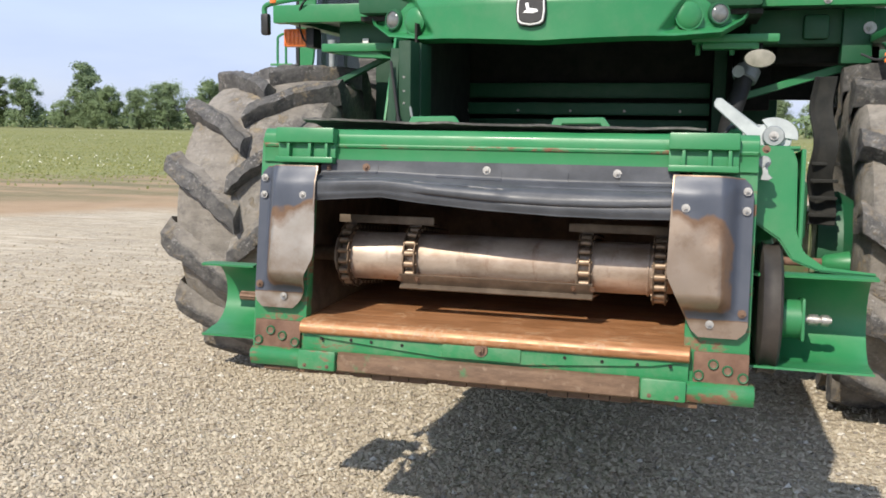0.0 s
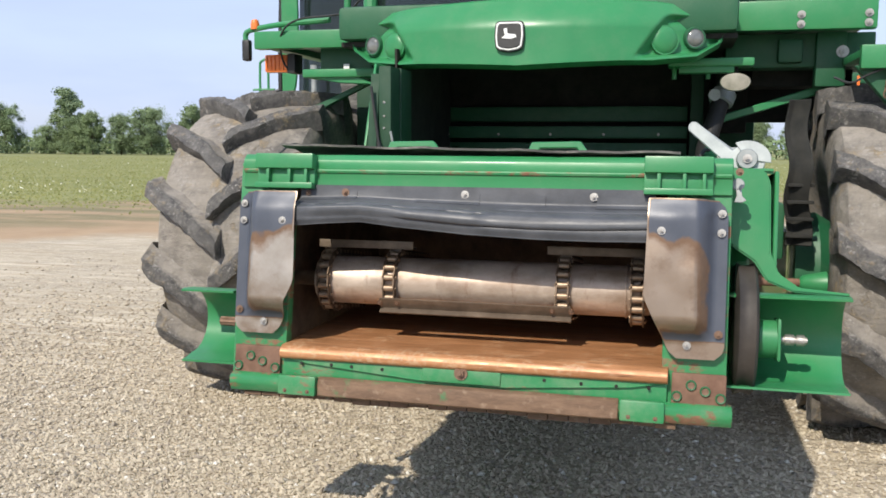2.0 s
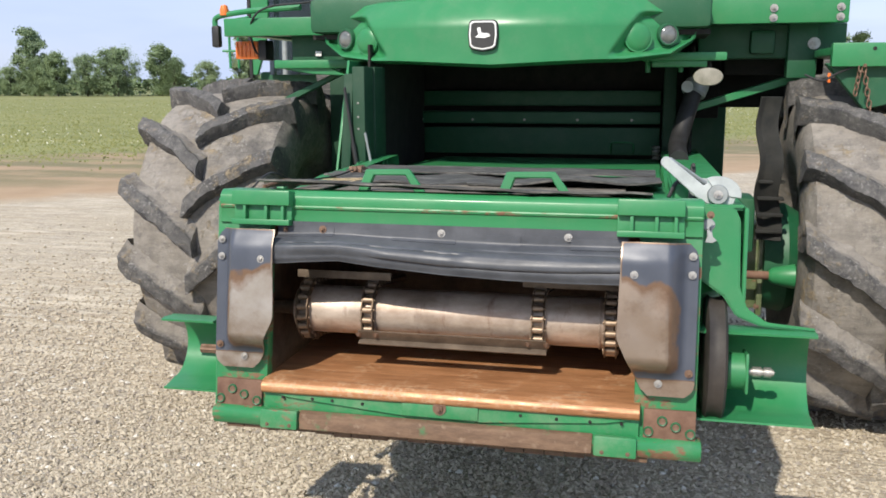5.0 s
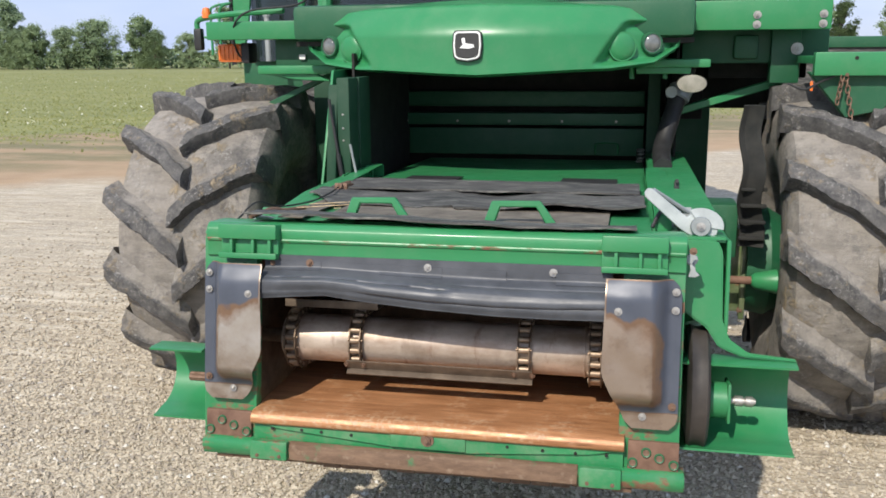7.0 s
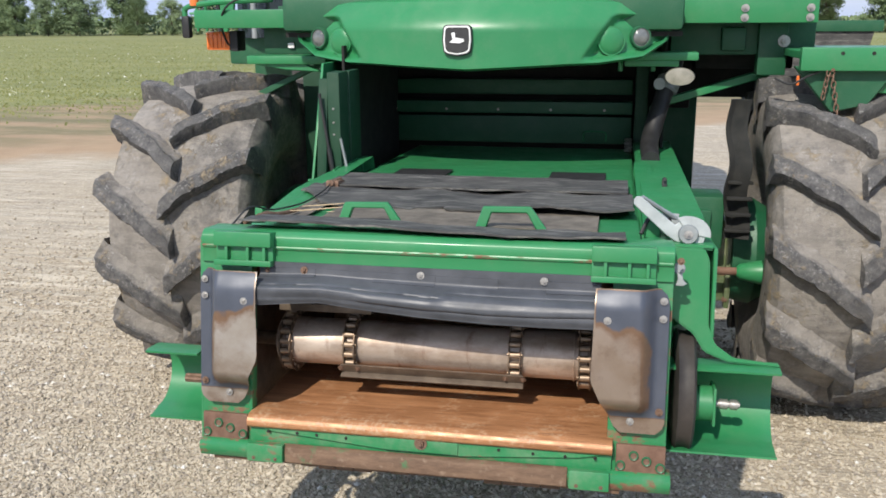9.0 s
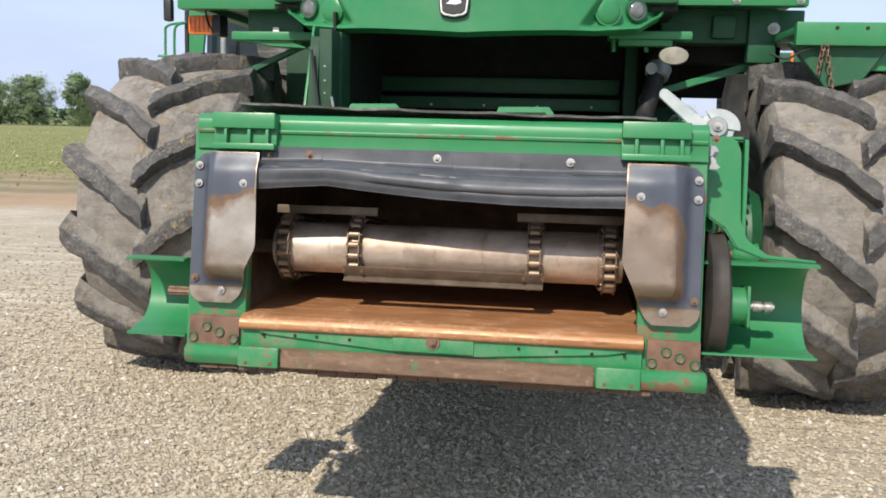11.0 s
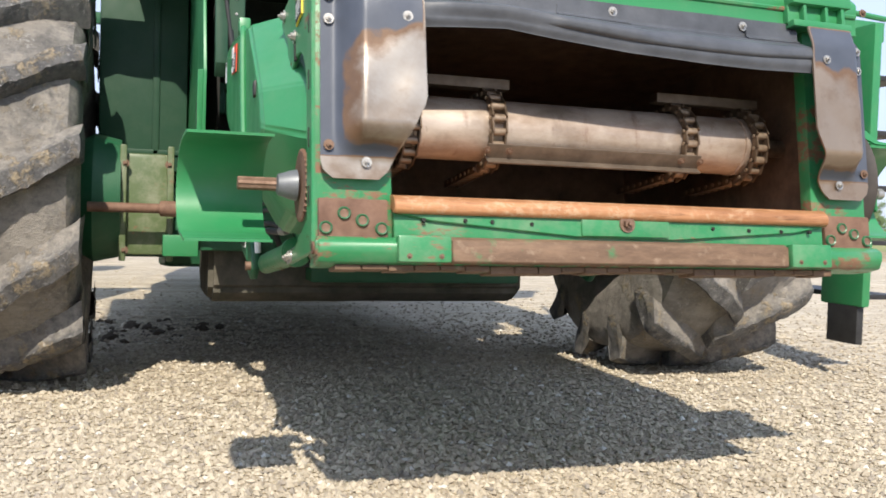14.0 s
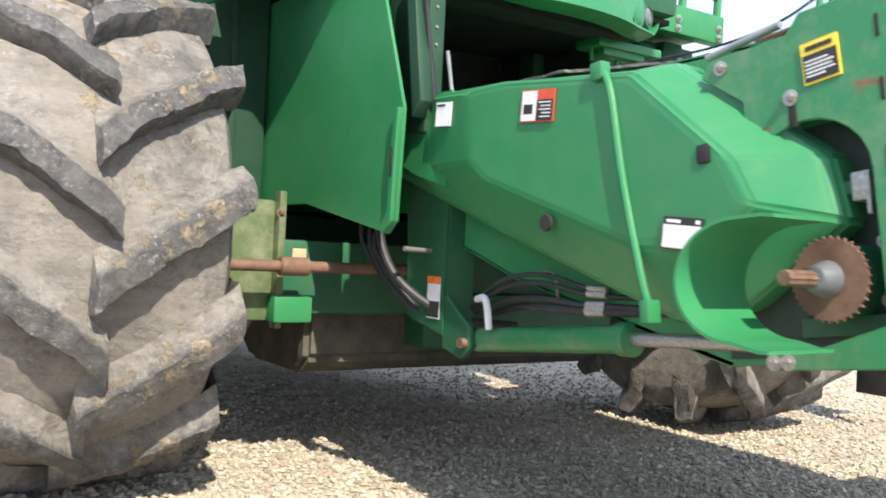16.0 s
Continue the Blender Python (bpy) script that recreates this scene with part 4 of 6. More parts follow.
def build_deck():
    """What lies on the roof of the feeder house."""
    roof = lambda y: 0.760 + (y - 0.05) * 0.112

    def mat_a(u, v):
        x, y = -0.76 + 1.50 * u, 0.00 + 0.28 * v + 0.02 * math.sin(7 * u) + 0.012 * noise.noise(Vector((u * 40, v * 2, 7)))
        return Vector((x, y, max(roof(y), 0.787) + 0.020 + 0.022 * ease(0.75, 0.0, u) + 0.008 * noise.noise(Vector((u * 9, v * 3, 2)))))

    def mat_b(u, v):
        taper = 0.34 * ease(0.16, 0.0, u) * (1 - v)
        notch = 0.05 * ease(0.40, 0.41, u) * ease(0.50, 0.49, u) * (1 - v)
        y = 0.78 + taper + notch + 0.60 * v - 0.10 * u - 0.04 * math.sin(3 * u) + 0.02 * noise.noise(Vector((u * 34, v, 3)))
        x = -0.90 + 1.68 * u
        curl = 0.030 * ease(0.30, 0.0, v) * ease(0.45, 0.95, u)
        return Vector((x, y, roof(y) + 0.018 + curl + 0.022 * noise.noise(Vector((u * 6, v * 2, 5)))))

    def mat_c(u, v):
        y = 1.24 + 0.44 * v - 0.02 * u - 0.03 * math.sin(2.4 * u) + 0.016 * noise.noise(Vector((u * 30, v, 8)))
        return Vector((-0.82 + 1.58 * u, y, roof(y) + 0.036 + 0.014 * noise.noise(Vector((u * 5, v * 2, 1)))))

    f_part("rubber_sheet", sheet(mat_a, 60, 8, 0.008), mat_rubber, "frayed black rubber sheet lying on the feeder roof", 60)
    f_part("rubber_sheet", sheet(mat_b, 80, 12, 0.009), mat_rubber, "dusty torn black rubber sheet lying on the feeder roof", 60)
    f_part("rubber_sheet", sheet(mat_c, 60, 8, 0.009), mat_rubber, "narrow black rubber strip lying on the feeder roof", 60)
    f_part("dust_plate", sheet(lambda u, v: Vector((-0.57 + 1.20 * u, 0.36 + 0.62 * v, roof(0.36 + 0.62 * v) + 0.006)), 6, 4, 0.004), dusty_plate, "brown dusty plate")
    f_part("dust_plate", sheet(lambda u, v: Vector((-0.755 + 0.11 * u, 0.34 + 0.72 * v, roof(0.34 + 0.72 * v) + 0.006)), 3, 4, 0.004), dusty_plate, "brown dusty strip")
    for x0, x1 in ((-0.46, -0.165), (0.13, 0.435)):
        f_part("grab_handle", prism([(x0, 0.79), (x0 + 0.035, 0.888), (x1 - 0.075, 0.892), (x1, 0.79), (x1 - 0.045, 0.79), (x1 - 0.09, 0.866), (x0 + 0.07, 0.864), (x0 + 0.045, 0.79)], "y", 0.33, 0.36, 0.004), green, "folded green grab handle")
    for x in (-0.44, 0.48):
        f_part("anti_slip_pad", sheet(lambda u, v: Vector((x - 0.16 + 0.32 * u, 1.78 + 0.34 * v, roof(1.78 + 0.34 * v) + 0.008)), 4, 4, 0.004), black)
    litter = f_part("straw_litter", join(*[rod((x, y, roof(y) + 0.035), (x + 0.08 * math.sin(7 * x), y + 0.05 * math.cos(9 * y), roof(y) + 0.04), 0.0018, 5) for x, y in [(-0.70 + 0.013 * k, 0.42 + 0.017 * ((k * 7) % 13)) for k in range(14)]]), tan_decal)
    tagged(litter, "scattered bits of dry straw", kind="stuff")
    f_part("latch_arm", tube([(-0.80, 0.16, 0.80), (-0.76, 0.28, 0.83), (-0.73, 0.36, 0.825), (-0.70, 0.52, 0.835)], 0.010, 8), bolt_rust, "rusty latch arm")
    f_part("release_wire", tube([(-0.84, 0.12, 0.79), (-0.80, 0.22, 0.86), (-0.77, 0.40, 0.84), (-0.72, 0.66, 0.86), (-0.74, 1.0, 0.90), (-0.78, 1.25, 0.93)], 0.004, 6), black)
    f_part("latch_block", join(box(-0.80, -0.73, 1.22, 1.34, 0.905, 0.945, 0.008), rod((-0.765, 1.20, 0.93), (-0.765, 1.36, 0.945), 0.014, 10)), bolt_rust, "rusty latch block")


build_deck()


def c_part(name, bm, material, label="", smooth=35, at=None):
    return part(name, bm, material, combine, label, at, smooth)


# the throat, fairing, cab and platforms are set out in a frame of their own, 1.28 times larger
UPPER = Matrix.Translation((-0.196, 1.165, -0.50)) @ Matrix.Diagonal((1.28, 1.28, 1.28, 1))


# the walkway over the wheel, in between
MIDDLE = Matrix.Translation((-0.084, 0.499, -0.214)) @ Matrix.Diagonal((1.12, 1.12, 1.12, 1))


def m_part(name, bm, material, label="", smooth=35):
    return part(name, bm, material, combine, label, MIDDLE, smooth)


def u_part(name, bm, material, label="", smooth=35, at=None):
    return part(name, bm, material, combine, label, UPPER @ at if at is not None else UPPER, smooth)


# ---- wheels ----
def lug_mesh(width, radius, seed=0):
    """One tread bar: a blunt nose near the middle of the tread, curving to the shoulder and down the side; steep below, hollowed out above."""
    bm = bmesh.new()
    soil = bm.verts.layers.float.new("dirt_and_shade")
    rows = []
    half = width / 2
    n = 32
    for k in range(n + 1):
        t = k / n
        u = min(1.0, t / 0.84)
        x = -0.035 + (half * 1.03 + 0.035) * u
        drop = 0.0 if t < 0.84 else (t - 0.84) / 0.16
        ang = 0.37 * u ** 0.86 + 0.015 * drop
        across = max(0.0, x) / half
        crown = radius - 0.036 * across ** 2.2 - 0.20 * drop ** 1.3
        foot = crown - 0.115 - 0.03 * across ** 2 + 0.05 * drop
        wid = (0.066 + 0.008 * t) / radius
        nose = 1.06 - 0.06 * min(1.0, k / 4)
        row = []
        # negative values paint the shade of the lower flank; the rest is dust
        for da, r, d in ((-0.92, foot, -0.4), (-0.92, crown - 0.085, -0.5), (-0.90, crown - 0.012, -0.4), (-0.82, crown, 0.0), (-0.30, crown + 0.002, 0.16), (0.30, crown, 0.20), (0.74, crown - 0.004, 0.14), (0.95, crown - 0.024, 0.55), (1.30, crown - 0.056, 0.75), (2.1, foot + 0.020, 0.8)):
            a = ang + da * wid * nose * (1 - 0.2 * drop) + 0.006 * math.sin(17 * t + seed)
            v = bm.verts.new((x + 0.010 * drop * (1 - drop), -r * math.cos(a), r * math.sin(a)))
            v[soil] = d
            row.append(v)
        rows.append(row)
    m = len(rows[0])
    for p, q in zip(rows, rows[1:]):
        for i in range(m - 1):
            bm.faces.new((p[i], p[i + 1], q[i + 1], q[i]))
        bm.faces.new((p[m - 1], p[0], q[0], q[m - 1]))
    bm.faces.new(rows[0])
    bm.faces.new(rows[-1][::-1])
    bmesh.ops.recalc_face_normals(bm, faces=bm.faces[:])
    for v in bm.verts:
        off = Vector((seed * 7.3, 0, 0))
        v.co += 0.008 * noise.noise_vector(v.co * 7 + off) + 0.011 * noise.noise_vector(v.co * 30 + off)
    return bm


def build_wheel(name, centre, radius, width, rim, lugs, label, phase=0.0, parent=None):
    half = width / 2
    tyre_r = radius - 0.096
    prof = [(-half * 0.72, rim), (-half * 0.90, rim + 0.06), (-half * 0.985, rim + 0.16), (-half * 1.0, tyre_r - 0.26), (-half * 0.99, tyre_r - 0.17), (-half * 0.965, tyre_r - 0.095), (-half * 0.90, tyre_r - 0.045), (-half * 0.62, tyre_r - 0.014), (-half * 0.3, tyre_r - 0.004), (0, tyre_r)]
    prof = prof + [(-a, r) for a, r in prof[-2::-1]]
    tyre = part(name, lathe(prof, segs=80), tyre_mat, parent or combine, label)
    tyre.matrix_basis = Matrix.Translation(centre)
    mark(tyre, "dirt_and_shade", lambda co: 0.80)
    lug_kinds = []
    for seed in range(5):
        pair = []
        for side in (1, -1):
            bm = lug_mesh(width, radius, seed + 4 * side)
            bm.transform(Matrix.Diagonal((side, 1, 1, 1)))
            me = mesh_of(bm, "lug", 36)
            me.materials.append(tyre_mat)
            pair.append(me)
        lug_kinds.append(pair)
    for k in range(lugs):
        a = 2 * math.pi * (k + phase) / lugs
        right, left = lug_kinds[k * 2 % 5]
        share("lug", right, tyre, Matrix.Rotation(-a, 4, "X"))
        share("lug", left, tyre, Matrix.Rotation(-(a + math.pi / lugs), 4, "X"))
    part("rim", join(lathe([(-half * 0.7, rim * 0.98), (-half * 0.55, rim * 0.92), (-half * 0.2, rim * 0.85), (half * 0.1, rim * 0.80), (half * 0.12, 0.22), (half * 0.3, 0.20), (half * 0.3, 0.05)], segs=40), lathe([(-half * 0.70, rim), (-half * 0.70, rim * 1.05), (half * 0.70, rim * 1.05), (half * 0.70, rim)], segs=40)), olive, tyre)
    return tyre


AXLE_Y, WHEEL_R = 2.07, 1.10
build_wheel("front_tyre", (-2.135, AXLE_Y, WHEEL_R), WHEEL_R, 1.0, 0.46, 13, "large dusty black tractor tyre with deep bar lugs", 0.55)
build_wheel("front_tyre", (2.11, AXLE_Y, WHEEL_R), WHEEL_R, 1.0, 0.46, 13, "large dusty black tractor tyre with deep bar lugs", 0.10)


# ---- chassis, axle, body ----
def build_chassis():
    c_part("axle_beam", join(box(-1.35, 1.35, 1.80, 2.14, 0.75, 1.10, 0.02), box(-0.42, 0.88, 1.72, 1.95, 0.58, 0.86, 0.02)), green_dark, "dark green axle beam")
    # added block that hides lit ground, coloured like gravel in shade
    c_part("underbody_block", prism([(1.90, 0.95), (1.90, 0.52), (2.02, 0.44), (2.62, 0.44), (2.80, 0.56), (2.80, 0.95)], "x", -0.98, 0.98, 0.03, 2), shaded_gravel_tone, "added block under the body in the tone of shaded gravel")
    for s in (-1, 1):
        drive = c_part("final_drive", box(*sorted((s * 1.20, s * 1.46)), 1.79, 2.30, 0.72, 1.28, 0.03), olive, "dusty yellowish green final drive housing")
        for x in (1.185, 1.43):
            part("flange", box(*sorted((s * x, s * (x + 0.035))), 1.735, 1.80, 0.69, 1.32, 0.008), olive, drive)
        part("step_block", box(*sorted((s * 1.05, s * 1.24)), 1.70, 1.84, 0.72, 0.84, 0.012), green, drive)
        for x, z in ((1.21, 1.22), (1.21, 0.75), (1.44, 1.22), (1.44, 0.75)):
            share("bolt", BOLT_RUST, combine, Matrix.Translation((s * x, 1.744, z)) @ FRONT @ Matrix.Diagonal((1.6, 1.6, 1.6, 1)))
        c_part("hub_housing", lathe([(s * 1.45, 0.15), (s * 1.46, 0.33), (s * 1.60, 0.36), (s * 1.70, 0.30), (s * 1.72, 0.10)], (0, 2.0, 1.03), segs=32), green_dark, "dark green wheel hub housing")
        if s > 0:
            c_part("hub_cone", lathe([(1.48, 0.03), (1.50, 0.050), (1.63, 0.078), (1.66, 0.03)], (0, 1.62, 0.98), segs=20), green, "small green shaft cone")
        c_part("drive_shaft", join(rod((s * 0.55, 1.62, 0.98), (s * 1.62, 1.62, 0.98), 0.026, 14), rod((s * 1.12, 1.62, 0.98), (s * 1.26, 1.62, 0.98), 0.042, 14, bev=0.005)), rust, "rusty drive shaft")
        # foot of the lift cylinder and the cylinder
        c_part("cylinder_post", join(prism([(0.86, 0.74), (1.15, 0.80), (1.20, 1.42), (0.86, 1.42)], "x", *sorted((s * 0.74, s * 0.88)), 0.010, 2), prism([(0.70, 0.80), (0.69, 0.72), (0.75, 0.67), (0.88, 0.70), (0.88, 0.92)], "x", *sorted((s * 0.84, s * 0.875)), 0.006)), green_dark, "dark green cylinder bracket")
        c_part("lift_cylinder", join(rod((s * 0.80, 0.74, 0.745), (s * 0.80, -0.05, 0.835), 0.047, 24, bev=0.006), rod((s * 0.80, -0.03, 0.833), (s * 0.80, -0.09, 0.838), 0.056, 24, bev=0.006)), green_worn, "green hydraulic lift cylinder")
        c_part("cylinder_rod", rod((s * 0.80, -0.05, 0.835), (s * 0.80, -0.60, 0.878), 0.022, 18), bolt_steel, "polished cylinder rod")
        if s > 0:
            continue
        # side sheet of the body
        c_part("side_sheet", join(prism([(0.92, 1.19), (0.98, 1.14), (1.75, 1.27), (2.60, 1.25), (2.60, 2.30), (1.17, 2.30), (0.90, 1.63)], "x", *sorted((s * 1.075, s * 1.09)), 0.002), prism([(0.90, 1.63), (0.92, 1.19), (0.98, 1.14), (1.01, 1.16), (0.95, 1.23), (0.935, 1.63)], "x", *sorted((s * 1.09, s * 1.115)), 0.003)), green, "flat green side sheet with a bent edge")
        c_part("sheet_slot", box(*sorted((s * 1.091, s * 1.117)), 0.925, 0.945, 1.36, 1.48, 0.004), dark_inside)
    for k, (y, z) in enumerate(((1.18, 1.28), (1.26, 1.24), (1.34, 1.26), (1.22, 1.22))):
        c_part("hydraulic_hose", tube([(-0.98 + 0.02 * k, y, z + 0.05), (-1.00, y + 0.02, z - 0.12), (-0.97 + 0.02 * k, y - 0.10, z - 0.32), (-0.80, y - 0.25, z - 0.46), (-0.5, y - 0.3, z - 0.5)], 0.010 if k else 0.019, 10), black, "black hydraulic hose")
        c_part("hose_fitting", rod((-0.98 + 0.02 * k, y, z + 0.09), (-0.99 + 0.02 * k, y + 0.005, z - 0.02), 0.02 if k else 0.03, 6), bolt_steel)
    for k, (r, up, out, end) in enumerate(((0.011, 0.03, 0.00, -0.30), (0.009, 0.075, 0.02, -0.10), (0.014, 0.005, -0.04, -0.22), (0.008, 0.10, 0.03, 0.05))):
        c_part("hydraulic_hose", tube([(-0.78 - out, 0.78, 0.83 + up * 0.4), (-0.84 - out, 0.52, 0.885 + up), (-0.86, 0.30, 0.90 + up * 1.2), (-0.83, 0.10, 0.905 + up * 0.8), (-0.80, end, 0.93 + up * 0.5)], r, 10), black, "black hydraulic hose")
        c_part("hose_fitting", rod((-0.83, 0.10, 0.906 + up * 0.8), (-0.822, 0.02, 0.912 + up * 0.75), r * 1.35, 8), bolt_steel)
    c_part("hose_elbow", tube([(-0.84, 0.70, 0.905), (-0.86, 0.63, 0.915), (-0.865, 0.60, 0.88), (-0.86, 0.59, 0.80)], 0.014, 10), white_paint, "white plastic hose elbow")
    c_part("brake_pipe", tube([(-0.80, 0.42, 1.02), (-0.82, 0.30, 1.03), (-0.82, 0.27, 0.99), (-0.81, 0.27, 0.93)], 0.005, 6), bolt_steel)
    c_part("pin", rod((-0.90, 0.72, 0.735), (-0.73, 0.72, 0.735), 0.020, 14), bolt_rust)
    c_part("warning_decal", box(-0.885, -0.881, 0.895, 0.985, 0.81, 0.98, 0.001), white_paint, "orange and black warning decal")
    c_part("decal_band", box(-0.887, -0.884, 0.895, 0.985, 0.95, 0.98, 0), amber)
    c_part("decal_panel", box(-0.887, -0.884, 0.895, 0.985, 0.815, 0.88, 0), black)
    c_part("reflector_decal", box(-1.12, -1.05, 1.793, 1.798, 0.96, 1.06, 0.001), tan_decal, "faded tan decal")
    c_part("grease_pin", rod((-0.88, 0.98, 1.08), (-1.02, 0.96, 1.085), 0.010, 10), bolt_steel)
    # body behind; rear parts and tank are unseen, added to shade the ground
    c_part("main_body", join(box(-1.30, 1.30, 3.15, 3.4, 1.10, 2.30, 0.02), box(-1.60, 1.24, 3.35, 7.2, 1.30, 2.45, 0.05), box(-1.60, 1.60, 3.35, 7.2, 2.40, 3.55, 0.05)), green_dark, "green threshing body")
    c_part("rear_hood", prism([(7.2, 1.35), (7.2, 3.55), (9.0, 3.5), (9.7, 3.1), (9.9, 1.5), (9.3, 1.2)], "x", -1.25, 1.25, 0.04), green_dark, "green straw hood")
    c_part("straw_chopper", prism([(8.3, 1.4), (8.5, 0.62), (9.6, 0.55), (9.9, 1.0), (9.7, 1.5)], "x", -1.2, 1.2, 0.03), green_dark)
    for k in (-1, 1):
        c_part("rear_side_panel", box(*sorted((k * 1.14, k * 1.30)), 5.0, 9.0, 1.7, 3.5, 0.05), green_dark, "green rear side panel")
    c_part("grain_tank", prism([(-1.62, 2.5), (-1.62, 3.5), (-1.3, 4.0), (1.3, 4.0), (1.62, 3.5), (1.62, 2.5)], "y", 2.8, 8.2, 0.04), green_dark, "green grain tank")
    # unseen pan and shoe, added wide and low to shade and hide lit ground
    c_part("belly_pan", box(-1.50, 1.30, 2.75, 6.5, 0.66, 1.25, 0.03), green_dark)
    c_part("cleaning_shoe", prism([(2.6, 1.1), (2.75, 0.60), (5.2, 0.46), (5.6, 1.1)], "x", -1.20, 1.20, 0.02), green_dark, "dark green cleaning shoe under the body")
    # the dark of the cavity beside the wheel is painted on the locker
    c_part("side_locker", join(box(-1.60, -1.10, 2.25, 3.0, 1.20, 2.36, 0.02), box(-1.30, -1.26, 2.235, 2.26, 1.22, 2.34, 0.008), box(-1.58, -1.12, 2.235, 2.26, 1.30, 1.33, 0.006)), green_deep_shade, "green side locker")


build_chassis()


def build_throat():
    """The opening behind and above the feeder house."""
    # cross panels, their shade painted in by the darker green
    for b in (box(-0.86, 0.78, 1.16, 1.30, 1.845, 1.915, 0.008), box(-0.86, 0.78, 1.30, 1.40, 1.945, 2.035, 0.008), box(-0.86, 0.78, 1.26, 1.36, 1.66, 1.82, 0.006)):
        u_part("throat_panel", b, green_dark, "green cross panel with the throat's shade in its colour")
    for k in range(5):
        share("bolt", BOLT, combine, UPPER @ Matrix.Translation((-0.62 + 0.31 * k, 1.157, 1.868)) @ FRONT @ Matrix.Diagonal((0.5, 0.5, 0.5, 1)))
    # near-black sheets that stand in for the shade of the throat
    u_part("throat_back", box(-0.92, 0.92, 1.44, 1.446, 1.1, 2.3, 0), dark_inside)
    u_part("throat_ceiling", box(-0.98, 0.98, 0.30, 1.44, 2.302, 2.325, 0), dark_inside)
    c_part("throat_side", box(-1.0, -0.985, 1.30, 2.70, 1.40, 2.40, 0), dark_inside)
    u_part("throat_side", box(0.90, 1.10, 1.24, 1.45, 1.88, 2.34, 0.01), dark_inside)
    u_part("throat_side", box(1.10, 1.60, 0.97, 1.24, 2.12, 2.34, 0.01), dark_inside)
    # posts painted with the deep shade under the fairing
    c_part("throat_post", join(box(-0.98, -0.905, 0.92, 1.10, 1.55, 2.26, 0.008), box(-0.935, -0.895, 1.10, 1.32, 1.55, 2.26, 0.006), prism([(0.86, 1.66), (0.92, 1.60), (1.02, 2.22), (0.96, 2.22)], "x", -1.04, -0.985, 0.003)), green_deep_shade, "green throat post with deep shade in its colour")
    for z in (1.90, 1.97, 2.05):
        share("bolt", BOLT, combine, Matrix.Translation((-0.945, 0.917, z)) @ FRONT @ Matrix.Diagonal((0.45, 0.45, 0.45, 1)))
    u_part("throat_post", box(0.79, 0.86, 1.02, 1.14, 1.55, 2.26, 0.008), green_deep_shade, "green throat post with deep shade in its colour")
    # added near-black sheet, blocks sky and light from the right
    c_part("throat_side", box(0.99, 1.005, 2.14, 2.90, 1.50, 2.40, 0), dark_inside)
    u_part("thick_hose", tube([(0.98, 0.75, 2.18), (0.94, 0.70, 2.05), (0.90, 0.62, 1.92), (0.86, 0.50, 1.78), (0.86, 0.25, 1.72)], 0.045, 14), black, "thick black sleeved hose")
    u_part("hose_clamp", join(rod((0.955, 0.72, 2.08), (0.93, 0.69, 2.02), 0.062, 16, bev=0.006), rod((0.90, 0.66, 2.06), (0.90, 0.62, 2.06), 0.03, 12)), silver, "grey hose clamp")
    for x in (-0.80, 0.568):
        u_part("wire_handle", tube([(x - 0.065, 1.255, 1.675), (x - 0.065, 1.235, 1.72), (x - 0.045, 1.23, 1.735), (x + 0.045, 1.23, 1.735), (x + 0.065, 1.235, 1.72), (x + 0.065, 1.255, 1.675)], 0.005, 6), green)
    c_part("gas_strut", join(rod((-1.02, 0.90, 2.14), (-0.975, 0.90, 1.82), 0.009, 10), rod((-0.975, 0.90, 1.82), (-0.948, 0.90, 1.63), 0.015, 12)), black, "thin black gas strut")
    c_part("support_rod", rod((-0.90, 0.90, 1.88), (-0.855, 0.90, 1.64), 0.008, 8), silver)
    for x, z in ((-0.90, 1.66), (0.76, 1.66)):
        u_part("spring_fitting", join(*[lathe([(k * 0.02, 0.018), (k * 0.02 + 0.008, 0.024), (k * 0.02 + 0.016, 0.018)], (x, 0.95, z), "z", 12) for k in range(4)]), bolt_steel)


build_throat()


